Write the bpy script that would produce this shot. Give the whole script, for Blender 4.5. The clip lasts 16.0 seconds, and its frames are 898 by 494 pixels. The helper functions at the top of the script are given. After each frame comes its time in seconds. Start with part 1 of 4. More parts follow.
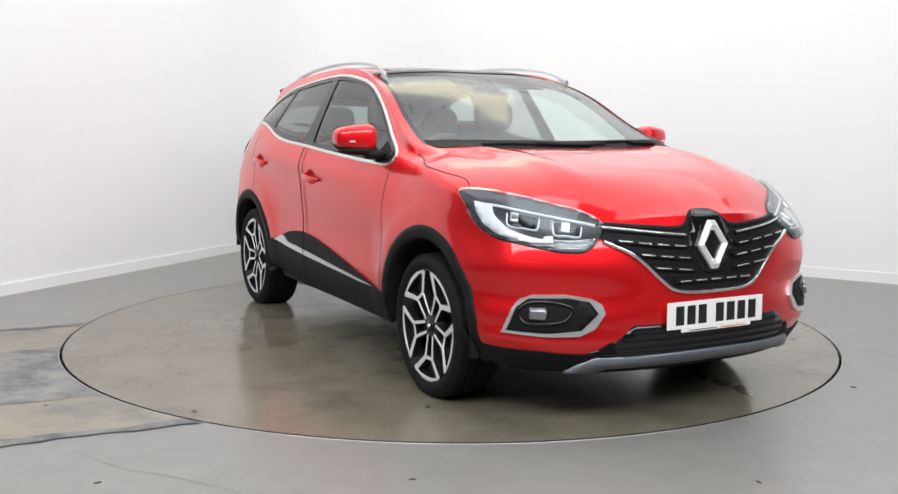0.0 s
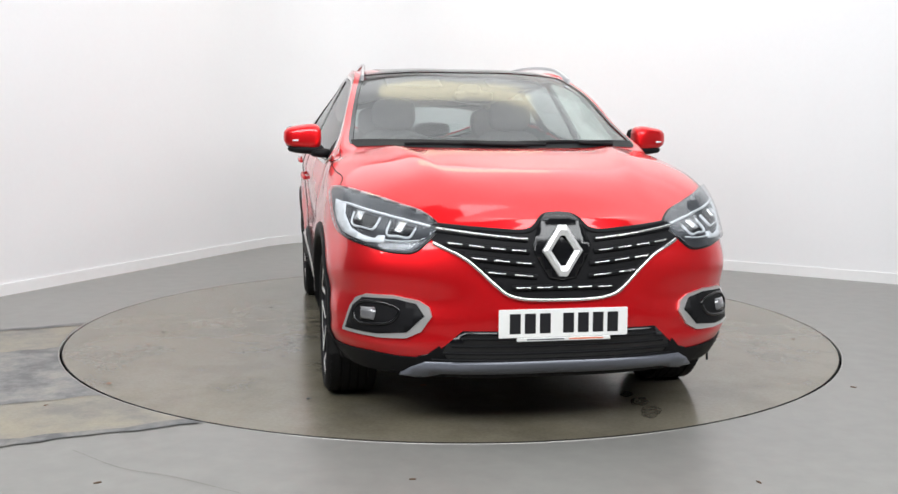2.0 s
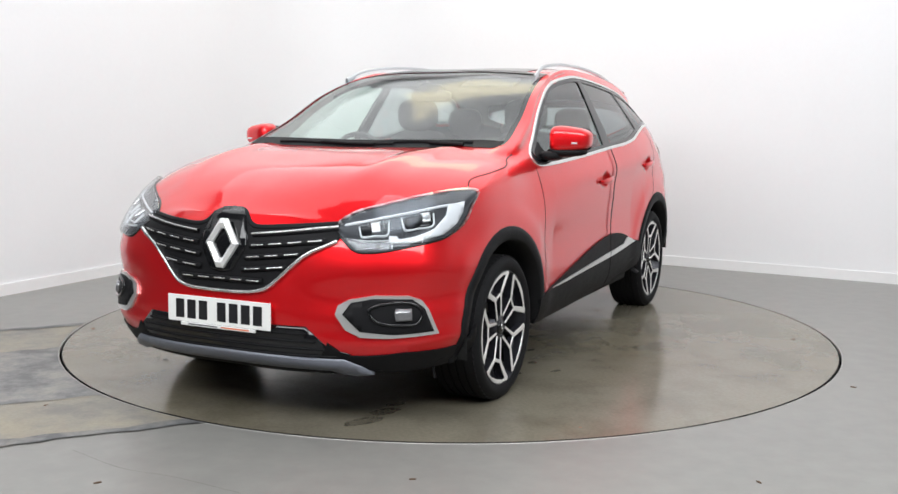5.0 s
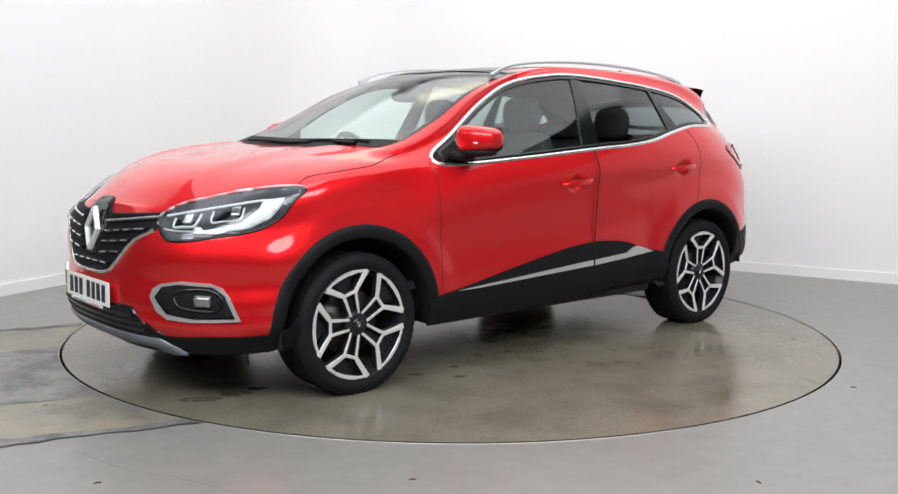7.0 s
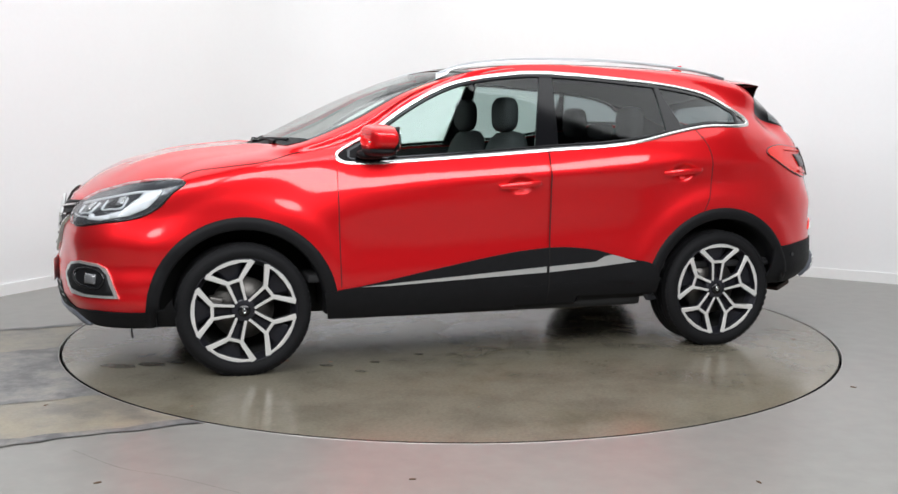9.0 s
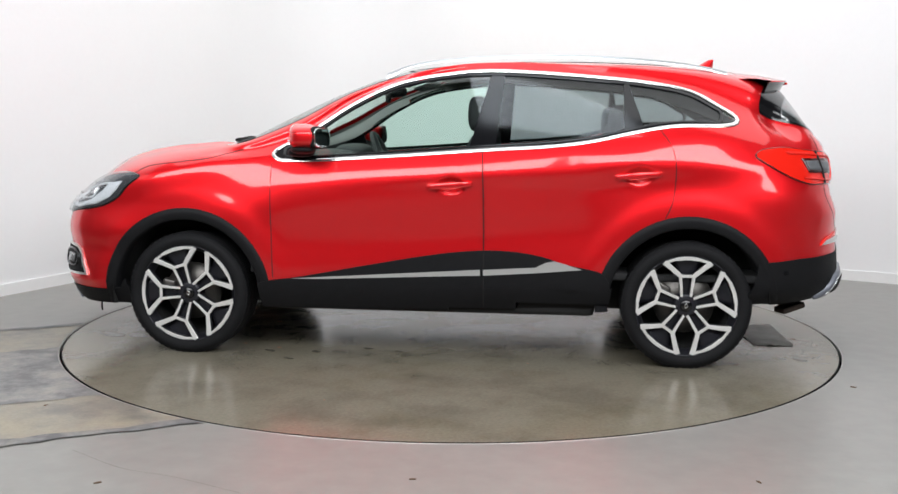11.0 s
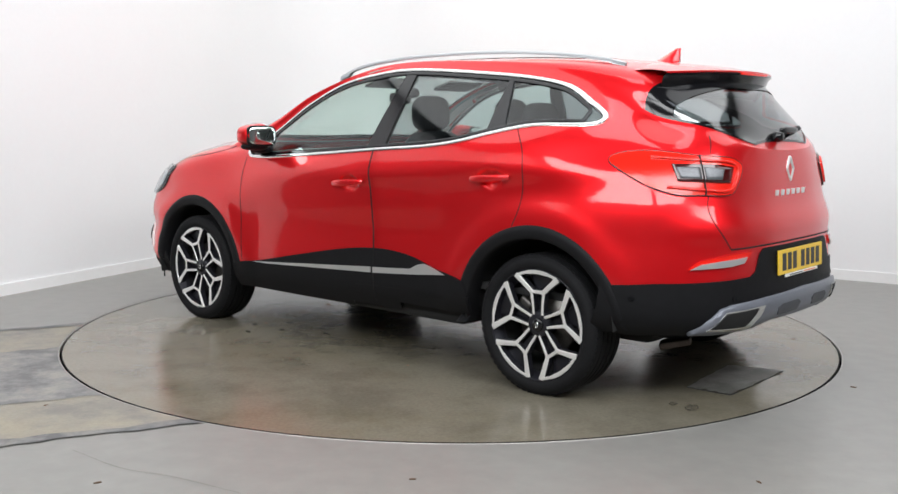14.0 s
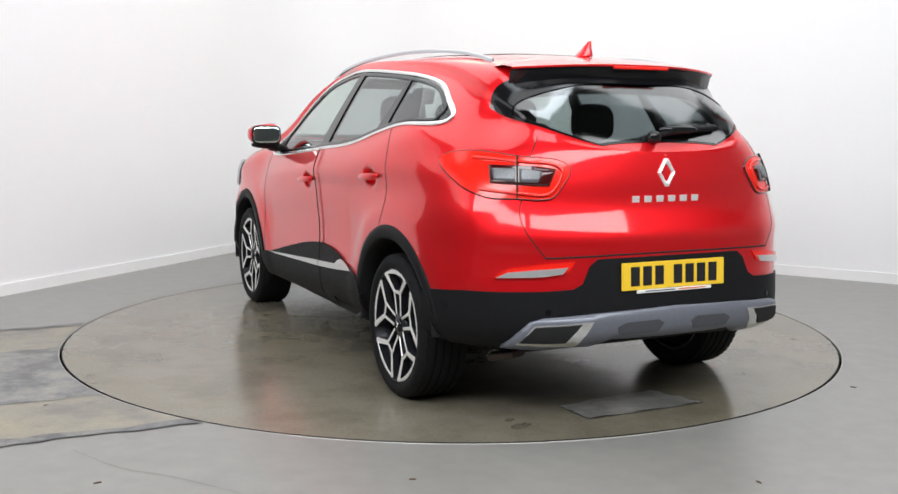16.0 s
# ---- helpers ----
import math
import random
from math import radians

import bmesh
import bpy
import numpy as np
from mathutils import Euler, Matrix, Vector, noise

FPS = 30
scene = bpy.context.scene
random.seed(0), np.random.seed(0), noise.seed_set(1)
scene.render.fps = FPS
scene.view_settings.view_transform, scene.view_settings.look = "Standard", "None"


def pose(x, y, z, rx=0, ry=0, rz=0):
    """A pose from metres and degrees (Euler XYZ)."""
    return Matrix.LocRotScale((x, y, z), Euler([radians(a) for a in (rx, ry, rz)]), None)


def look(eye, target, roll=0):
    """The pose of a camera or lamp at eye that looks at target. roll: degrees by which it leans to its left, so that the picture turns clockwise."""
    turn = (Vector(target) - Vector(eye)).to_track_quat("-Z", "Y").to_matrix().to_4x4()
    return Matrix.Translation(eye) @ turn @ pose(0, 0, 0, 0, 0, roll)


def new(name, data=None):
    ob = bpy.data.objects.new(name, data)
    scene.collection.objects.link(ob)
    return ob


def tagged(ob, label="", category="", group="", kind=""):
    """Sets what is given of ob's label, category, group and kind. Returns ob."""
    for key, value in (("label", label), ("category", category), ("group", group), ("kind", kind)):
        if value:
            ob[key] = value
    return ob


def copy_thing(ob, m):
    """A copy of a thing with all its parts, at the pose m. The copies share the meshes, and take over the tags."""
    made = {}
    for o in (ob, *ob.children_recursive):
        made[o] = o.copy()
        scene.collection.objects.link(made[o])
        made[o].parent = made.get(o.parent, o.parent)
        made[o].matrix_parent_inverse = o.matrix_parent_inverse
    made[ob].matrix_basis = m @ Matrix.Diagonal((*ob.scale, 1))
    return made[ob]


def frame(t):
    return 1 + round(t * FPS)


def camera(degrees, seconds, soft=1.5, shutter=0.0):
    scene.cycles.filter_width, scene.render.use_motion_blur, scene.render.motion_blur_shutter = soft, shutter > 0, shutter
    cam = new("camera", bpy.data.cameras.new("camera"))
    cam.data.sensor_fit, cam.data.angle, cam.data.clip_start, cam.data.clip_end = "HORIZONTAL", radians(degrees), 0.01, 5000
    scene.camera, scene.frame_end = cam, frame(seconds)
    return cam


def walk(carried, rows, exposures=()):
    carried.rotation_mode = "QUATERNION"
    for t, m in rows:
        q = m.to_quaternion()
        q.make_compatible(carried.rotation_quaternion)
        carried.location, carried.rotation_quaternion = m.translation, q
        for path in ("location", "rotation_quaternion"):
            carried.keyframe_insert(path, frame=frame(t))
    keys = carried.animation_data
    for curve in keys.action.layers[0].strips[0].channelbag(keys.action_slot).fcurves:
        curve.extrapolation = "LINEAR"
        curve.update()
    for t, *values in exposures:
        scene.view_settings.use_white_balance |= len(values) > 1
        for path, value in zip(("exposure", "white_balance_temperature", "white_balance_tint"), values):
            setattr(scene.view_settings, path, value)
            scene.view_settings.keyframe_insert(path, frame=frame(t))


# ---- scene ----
from mathutils.bvhtree import BVHTree

# ---- camera: stands still on a tripod before the turntable ----
EYE = (0.0, -5.971, 1.245)
PITCH, YAW = radians(-7.167), radians(0.124)
AIM = (EYE[0] - 5 * math.cos(PITCH) * math.sin(YAW), EYE[1] + 5 * math.cos(PITCH) * math.cos(YAW), EYE[2] + 5 * math.sin(PITCH))
cam = camera(49.53, 16.0)
walk(cam, [(0.0, look(EYE, AIM, 0.42)), (16.0, look(EYE, AIM, 0.42))])

# heading of the car on the turntable, degrees, every half second
HEADING = (
    -61.57, -63.77, -67.87, -73.30, -79.55, -85.38, -91.65, -97.47, -103.79, -109.59, -115.78,
    -121.67, -127.56, -133.46, -139.35, -145.24, -151.20, -156.79, -163.07, -168.78, -174.49,
    -180.21, -185.92, -191.63, -197.49, -203.14, -209.13, -214.80, -220.84, -226.35, -232.40, -238.11, -244.17)
SEAT = (0.013, 0.035)   # the car's middle, off the turntable's axis
TABLE_R = 2.264

# ---- world and lights ----
world = bpy.data.worlds.new("world")
scene.world = world
world.use_nodes = True
world.node_tree.nodes["Background"].inputs[0].default_value = (0.9, 0.95, 1.0, 1)
world.node_tree.nodes["Background"].inputs[1].default_value = 0.15
scene.view_settings.exposure = 0.0


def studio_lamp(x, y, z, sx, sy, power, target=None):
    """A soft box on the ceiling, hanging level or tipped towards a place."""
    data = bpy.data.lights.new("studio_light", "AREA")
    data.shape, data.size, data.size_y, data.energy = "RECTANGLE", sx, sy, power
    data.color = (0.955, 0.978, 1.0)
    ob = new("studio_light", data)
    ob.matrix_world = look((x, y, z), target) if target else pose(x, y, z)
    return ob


# a bank of tipped soft boxes above the camera does most of the work; a wide dim overhead box is added, unseen,
# only to brighten the white walls, and a cool and a warm lamp hang over the turntable
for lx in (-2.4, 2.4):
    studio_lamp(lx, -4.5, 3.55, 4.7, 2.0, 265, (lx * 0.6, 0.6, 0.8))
studio_lamp(0.5, 0.9, 3.96, 7.6, 5.6, 255)
studio_lamp(0.3, -2.2, 3.93, 1.5, 0.8, 16).data.color = (0.84, 0.92, 1.0)
studio_lamp(0.1, 2.1, 3.93, 2.0, 1.0, 10).data.color = (1.0, 0.86, 0.42)


# ---- materials ----
def material(name, color, rough=0.5, metal=0.0, **more):
    m = bpy.data.materials.new(name)
    m.use_nodes = True
    b = m.node_tree.nodes["Principled BSDF"]
    b.inputs["Base Color"].default_value = (*color, 1)
    b.inputs["Roughness"].default_value = rough
    b.inputs["Metallic"].default_value = metal
    for k, val in more.items():
        b.inputs[k.replace("_", " ")].default_value = val
    return m


def nodes_of(m):
    t = m.node_tree
    return t.nodes, t.links, t.nodes["Principled BSDF"]


def noise_node(m, scale, detail=4.0, rough=0.55, vec=None):
    n, l, b = nodes_of(m)
    tex = n.new("ShaderNodeTexNoise")
    tex.inputs["Scale"].default_value, tex.inputs["Detail"].default_value, tex.inputs["Roughness"].default_value = scale, detail, rough
    if vec is None:
        vec = n.new("ShaderNodeTexCoord").outputs["Object"]
    l.new(vec, tex.inputs["Vector"])
    return tex


def ramp_node(m, source, stops):
    n, l, b = nodes_of(m)
    r = n.new("ShaderNodeValToRGB")
    while len(r.color_ramp.elements) < len(stops):
        r.color_ramp.elements.new(0.5)
    for e, (pos, col) in zip(r.color_ramp.elements, stops):
        e.position, e.color = pos, (*col, 1) if len(col) == 3 else col
    l.new(source, r.inputs["Fac"])
    return r


def mix_node(m, kind, fac, a, b2):
    n, l, b = nodes_of(m)
    x = n.new("ShaderNodeMix")
    x.data_type, x.blend_type = "RGBA", kind
    for sock, val in ((x.inputs["Factor"], fac), (x.inputs["A"], a), (x.inputs["B"], b2)):
        if hasattr(val, "is_linked"):
            l.new(val, sock)
        elif isinstance(val, tuple):
            sock.default_value = (*val, 1)
        else:
            sock.default_value = val
    return x.outputs["Result"]


def bump(m, source, strength, dist):
    n, l, b = nodes_of(m)
    x = n.new("ShaderNodeBump")
    x.inputs["Strength"].default_value, x.inputs["Distance"].default_value = strength, dist
    l.new(source, x.inputs["Height"])
    l.new(x.outputs["Normal"], b.inputs["Normal"])


def speckled(name, color, rough, scale, amount, bump_m=0.0, metal=0.0, **more):
    """A plain material whose colour and gloss waver a little at two scales."""
    m = material(name, color, rough, metal, **more)
    n, l, b = nodes_of(m)
    big, fine = noise_node(m, scale * 0.08, 3), noise_node(m, scale, 5)
    lo, hi = tuple(c * (1 - amount) for c in color), tuple(min(1, c * (1 + amount)) for c in color)
    r1 = ramp_node(m, big.outputs["Fac"], ((0.3, lo), (0.7, hi)))
    r2 = ramp_node(m, fine.outputs["Fac"], ((0.3, lo), (0.7, hi)))
    l.new(mix_node(m, "MIX", 0.5, r1.outputs["Color"], r2.outputs["Color"]), b.inputs["Base Color"])
    rr = n.new("ShaderNodeMapRange")
    rr.inputs["To Min"].default_value, rr.inputs["To Max"].default_value = rough * 0.85, min(1, rough * 1.15)
    l.new(big.outputs["Fac"], rr.inputs["Value"])
    l.new(rr.outputs["Result"], b.inputs["Roughness"])
    if bump_m:
        bump(m, fine.outputs["Fac"], 0.5, bump_m)
    return m


RED = material("red metallic paint", (0.78, 0.010, 0.015), 0.38, 0.72, Specular_IOR_Level=0.2, Coat_Weight=1.0, Coat_Roughness=0.065, Coat_IOR=1.5)
BLACK = speckled("black grained plastic", (0.008, 0.008, 0.009), 0.55, 400, 0.25, 0.0005, Specular_IOR_Level=0.14)
GLOSSBLACK = material("gloss black plastic", (0.006, 0.006, 0.007), 0.12)
GAP = material("panel gap shadow", (0.004, 0.003, 0.003), 0.8)
CHROME = material("satin chrome", (0.76, 0.76, 0.75), 0.20, 0.95)
GREYTRIM = speckled("grey painted skid plate", (0.16, 0.17, 0.20), 0.38, 60, 0.08, 0.0, 0.3)
RUBBER = speckled("tyre rubber", (0.009, 0.009, 0.010), 0.7, 120, 0.3, 0.0006, Specular_IOR_Level=0.16)
BRIGHT = material("bright silver trim", (0.72, 0.72, 0.71), 0.30, 0.75)
SATIN = material("satin bright metal", (0.80, 0.80, 0.79), 0.35, 0.55)
CLEARLAMP = material("clear lamp reflector", (0.24, 0.24, 0.25), 0.2, 0.5, Coat_Weight=0.6)
ALLOY = speckled("machined alloy", (0.78, 0.77, 0.75), 0.32, 150, 0.05, 0.0, 0.45)
DARKALLOY = speckled("dark painted alloy", (0.022, 0.022, 0.028), 0.3, 60, 0.2, 0.0, 0.4)
STEEL = speckled("brake steel", (0.16, 0.15, 0.14), 0.45, 50, 0.25, 0.0, 0.9)


def glass(name, color, rough=0.0, mirror_part=0.05):
    """Thin glass: a see-through tint under a mirror coat."""
    m = bpy.data.materials.new(name)
    m.use_nodes = True
    n, l = m.node_tree.nodes, m.node_tree.links
    out = n["Material Output"]
    n.remove(n["Principled BSDF"])
    tr, gl, mx, lw = n.new("ShaderNodeBsdfTransparent"), n.new("ShaderNodeBsdfGlossy"), n.new("ShaderNodeMixShader"), n.new("ShaderNodeLayerWeight")
    pw, ad = n.new("ShaderNodeMath"), n.new("ShaderNodeMath")
    tr.inputs["Color"].default_value = (*color, 1)
    gl.inputs["Roughness"].default_value = rough
    pw.operation, ad.operation = "POWER", "MULTIPLY_ADD"
    pw.inputs[1].default_value, ad.inputs[1].default_value, ad.inputs[2].default_value = 3.6, 0.88, mirror_part
    l.new(lw.outputs["Facing"], pw.inputs[0])
    l.new(pw.outputs["Value"], ad.inputs[0])
    l.new(ad.outputs["Value"], mx.inputs["Fac"])
    l.new(tr.outputs["BSDF"], mx.inputs[1])
    l.new(gl.outputs["BSDF"], mx.inputs[2])
    l.new(mx.outputs["Shader"], out.inputs["Surface"])
    return m


GLASS = glass("clear green-tinted glass", (0.77, 0.91, 0.86), 0.0, 0.07)
SCREEN = glass("grey heated rear glass", (0.42, 0.46, 0.47), 0.12, 0.19)
WINDSCREEN = glass("clear green-tinted windscreen glass", (0.87, 0.95, 0.91), 0.12, 0.06)
LENS = glass("clear lamp lens", (0.92, 0.94, 0.96), 0.0, 0.03)


# ---- helpers ----
def link(name, bm, mat, parent=None, label="", smooth=True, inverse=None):
    me = bpy.data.meshes.new(name)
    bm.to_mesh(me)
    bm.free()
    for p in me.polygons:
        p.use_smooth = smooth
    if mat:
        me.materials.append(mat)
    ob = new(name, me)
    if parent:
        ob.parent = parent
    if label:
        ob["label"] = label
    return ob


def part(name, bm, material_, parent, label="", smooth=True):
    return link(name, bm, material_, parent, label, smooth)


def sharp(ob, degrees=35):
    ob.data.set_sharp_from_angle(angle=radians(degrees))
    return ob


def box_bm(x0, x1, y0, y1, z0, z1, bevel=0.0, seg=2):
    bm = bmesh.new()
    bmesh.ops.create_cube(bm, size=1)
    for v in bm.verts:
        v.co = Vector(((x0 + x1) / 2 + v.co.x * (x1 - x0), (y0 + y1) / 2 + v.co.y * (y1 - y0), (z0 + z1) / 2 + v.co.z * (z1 - z0)))
    if bevel:
        bmesh.ops.bevel(bm, geom=bm.edges[:], offset=bevel, segments=seg, affect="EDGES", profile=0.6)
    return bm


def grid_bm(points, flip=False, close=False):
    """A bmesh from rows of points."""
    bm = bmesh.new()
    rows = [[bm.verts.new(p) for p in row] for row in points]
    for a, b in zip(rows, rows[1:]):
        k = len(a)
        for i in range(k if close else k - 1):
            q = (a[i], a[(i + 1) % k], b[(i + 1) % k], b[i])
            if len({v.co.to_tuple(6) for v in q}) < 3:
                continue
            try:
                bm.faces.new(q[::-1] if flip else q)
            except ValueError:
                pass
    bmesh.ops.remove_doubles(bm, verts=bm.verts, dist=1e-5)
    return bm


def spline(knots, values, xs):
    """A smooth curve through (knots, values), with tangents that do not overshoot badly."""
    k, v, xs = np.asarray(knots, float), np.asarray(values, float), np.asarray(xs, float)
    if v.ndim == 1:
        return spline(k, v[:, None], xs)[:, 0]
    h = np.diff(k)[:, None]
    s = np.diff(v, axis=0) / h
    m = np.empty_like(v)
    m[0], m[-1] = s[0], s[-1]
    m[1:-1] = (s[:-1] * h[1:] + s[1:] * h[:-1]) / (h[1:] + h[:-1])
    i = np.clip(np.searchsorted(k, xs, side="right") - 1, 0, len(k) - 2)
    hh = (k[i + 1] - k[i])[:, None]
    t = ((xs - k[i])[:, None]) / hh
    return ((1 + 2 * t) * (1 - t) ** 2 * v[i] + t * (1 - t) ** 2 * hh * m[i]
            + t * t * (3 - 2 * t) * v[i + 1] + t * t * (t - 1) * hh * m[i + 1])


def smooth_path(points, n=60, close=False):
    """Points along a smooth curve through the given ones."""
    p = np.asarray(points, float)
    if close:
        p = np.vstack([p[-2:], p, p[:3]])
    d = np.r_[0, np.cumsum(np.sqrt(np.linalg.norm(np.diff(p, axis=0), axis=1)) + 1e-6)]
    lo, hi = (d[2], d[-3]) if close else (d[0], d[-1])
    xs = np.linspace(lo, hi, n + 1)[: n if close else n + 1]
    return spline(d, p, xs)


# ---- the room ----
WALL = speckled("white painted wall", (0.80, 0.80, 0.81), 0.6, 30, 0.012, 0.0004)
SKIRT = speckled("white gloss skirting", (0.82, 0.82, 0.82), 0.35, 20, 0.02)
CEIL = speckled("pale grey ceiling", (0.45, 0.45, 0.455), 0.8, 30, 0.02)
FLOOR = speckled("sealed grey concrete", (0.228, 0.223, 0.208), 0.36, 9, 0.14)

def stained(name, base, dark, tan, scale, rough):
    m = material(name, base, rough)
    n, l, b = nodes_of(m)
    big, mid_, fine_ = noise_node(m, scale, 6, 0.65), noise_node(m, scale * 3.1, 5, 0.6), noise_node(m, 60, 4)
    r1 = ramp_node(m, big.outputs["Fac"], ((0.40, dark), (0.50, base), (0.62, tan)))
    r2 = ramp_node(m, mid_.outputs["Fac"], ((0.36, tuple(c * 0.6 for c in base)), (0.55, tuple(c * 1.15 for c in base))))
    r3 = ramp_node(m, fine_.outputs["Fac"], ((0.3, (0.8, 0.8, 0.8)), (0.7, (1.1, 1.1, 1.1))))
    c = mix_node(m, "MIX", 0.45, r1.outputs["Color"], r2.outputs["Color"])
    l.new(mix_node(m, "MULTIPLY", 0.6, c, r3.outputs["Color"]), b.inputs["Base Color"])
    rr = n.new("ShaderNodeMapRange")
    rr.inputs["To Min"].default_value, rr.inputs["To Max"].default_value = rough * 0.7, rough * 1.4
    l.new(mid_.outputs["Fac"], rr.inputs["Value"])
    l.new(rr.outputs["Result"], b.inputs["Roughness"])
    bump(m, fine_.outputs["Fac"], 0.25, 0.001)
    return m


TABLE = stained("polished turntable concrete", (0.178, 0.160, 0.122), (0.155, 0.136, 0.092), (0.190, 0.172, 0.134), 0.8, 0.18)


CORNER = Vector((-1.46, 4.85))
DIR_L, DIR_R = Vector((-0.4085, -0.9127)), Vector((0.852, -0.523))
END_L, END_R = CORNER + DIR_L * 15.5, CORNER + DIR_R * 13.5
BACK = END_L + DIR_R * 14.0
ROUND = 1.35


def wall_outline():
    a, b = CORNER + DIR_L * ROUND, CORNER + DIR_R * ROUND
    curve = [(a * (1 - t) ** 2 + CORNER * 2 * t * (1 - t) + b * t * t) for t in np.linspace(0, 1, 25)]
    return [END_L, CORNER + DIR_L * 10.9, CORNER + DIR_L * 5.6] + curve + [END_R, BACK]


def offset_loop(pts, d):
    out = []
    for i, p in enumerate(pts):
        e1, e2 = (p - pts[i - 1]).normalized(), (pts[(i + 1) % len(pts)] - p).normalized()
        n1, n2 = Vector((-e1.y, e1.x)), Vector((-e2.y, e2.x))
        m = (n1 + n2).normalized()
        out.append(p + m * d / max(0.3, m.dot(n1)))
    return out


def run_wall(name, pick, d0, d1, z0, z1, mat):
    """A wall of some thickness along a run of the room's outline."""
    inner, outer = offset_loop(OUT, d0), offset_loop(OUT, d1)
    loops = [[(lp[i].x, lp[i].y, z) for i in pick] for lp, z in ((inner, z0), (inner, z1), (outer, z1), (outer, z0), (inner, z0))]
    return sharp(link(name, grid_bm(loops), mat), 50)


OUT = wall_outline()
ROOM_H = 4.0
SEEN, REST, SIDE_RUN = list(range(2, len(OUT) - 1)), [len(OUT) - 2, len(OUT) - 1, 0, 1], [1, 2]
GREYWALL = speckled("pale grey painted wall", (0.70, 0.70, 0.71), 0.7, 20, 0.05)
# for an unseen stretch of wall, dark so that the car doors reflect it
DARKWALL = speckled("dark reflection wall", (0.035, 0.035, 0.038), 0.7, 20, 0.1)
tagged(run_wall("wall_studio", SEEN, 0.0, 0.15, -0.05, ROOM_H, WALL), "smooth white painted studio wall with a curved corner", "wall", kind="structure")
tagged(run_wall("wall_back", REST, 0.0, 0.15, -0.05, ROOM_H, GREYWALL), "plain pale grey wall behind the camera", "wall", kind="structure")
tagged(run_wall("wall_side", SIDE_RUN, 0.0, 0.15, -0.05, 2.7, DARKWALL), "plain dark lower wall out of view, added for the dark reflection on the doors", "wall", kind="structure")
tagged(run_wall("wall_side_top", SIDE_RUN, 0.0, 0.15, 2.7, ROOM_H, WALL), "white upper wall beside the camera", "wall", kind="structure")
tagged(run_wall("baseboard", SEEN, -0.014, -0.0005, 0.0, 0.085, SKIRT), "narrow white skirting board along the studio wall", "baseboard", kind="structure")

bm = bmesh.new()
bm.faces.new([bm.verts.new((p.x, p.y, ROOM_H)) for p in offset_loop(OUT, 0.1)])
bmesh.ops.solidify(bm, geom=bm.faces[:], thickness=-0.1)
tagged(link("ceiling", bm, CEIL, smooth=False), "plain pale grey studio ceiling", "ceiling", kind="structure")


def disc_rows(radii_z, n=180):
    return [[(r * math.cos(2 * math.pi * i / n), r * math.sin(2 * math.pi * i / n), z) for i in range(n)] for r, z in radii_z]


# floor: concrete around a round pit, flush with the turntable
far = offset_loop(OUT, 0.1)
bm = bmesh.new()
n = 180
ring = [bm.verts.new((2.273 * math.cos(2 * math.pi * i / n), 2.273 * math.sin(2 * math.pi * i / n), 0)) for i in range(n)]
outer = [bm.verts.new((p.x, p.y, 0)) for p in far]
edges = [bm.edges.new((lp[i], lp[(i + 1) % len(lp)])) for lp in (ring, outer) for i in range(len(lp))]
bmesh.ops.triangle_fill(bm, edges=edges, use_beauty=True)
bmesh.ops.delete(bm, geom=[f for f in bm.faces if f.calc_center_median().xy.length < 2.2], context="FACES")
for f in bm.faces:
    if f.normal.z < 0:
        f.normal_flip()
tagged(link("floor", bm, FLOOR, smooth=False), "sealed grey concrete studio floor with a soft shine", "floor", kind="structure")

# shade of the gap, put into the colour of the pit and the table's rim
PITBLACK = material("gap shade black", (0.006, 0.006, 0.006), 0.9, 0.0, Specular_IOR_Level=0.1)
tagged(link("turntable_pit", grid_bm(disc_rows(((2.273, -0.001), (2.273, -0.12), (0.01, -0.12))), close=True), PITBLACK), "dark gap and pit round the turntable", "pit", kind="structure")

table = tagged(link("turntable", grid_bm(disc_rows(((0.001, 0.0), (0.6, 0.0), (1.4, 0.0), (2.257, 0.0), (2.262, -0.004), (2.262, -0.03))), close=True, flip=True), TABLE),
               "round polished concrete turntable set flush in the floor", "turntable")
sharp(table, 30)
part("edge_shade", grid_bm(disc_rows(((2.2555, 0.0004), (2.2625, 0.0004), (2.2630, -0.03))), close=True, flip=True), PITBLACK, table, "black ring on the turntable's rim, coloured as shade of the gap")
tagged(link("turntable_trim", grid_bm(disc_rows(((2.270, -0.02), (2.271, 0.0015), (2.277, 0.0015), (2.2775, -0.001))), close=True, flip=True), speckled("worn steel edge", (0.42, 0.41, 0.39), 0.4, 60, 0.2, 0.0, 0.6)), "thin worn steel edge round the turntable pit", "trim", kind="structure")

# ---- the car: origin on the ground amid the axles, x ahead, y to its left ----
car = tagged(new("car"), "red metallic compact family suv with black cladding, on the turntable", "car")
HANDLES = ((-0.105, 0.935), (-1.065, 0.997))
HUB_X, HUB_Z, TYRE_R = 1.325, 0.328, 0.332

# cage of the left half: base contour (x, y), then belt, window top, roof edge, crown, middle (x, y, z)
CAGE = []


def col(base, *upper):
    CAGE.append((base, upper))


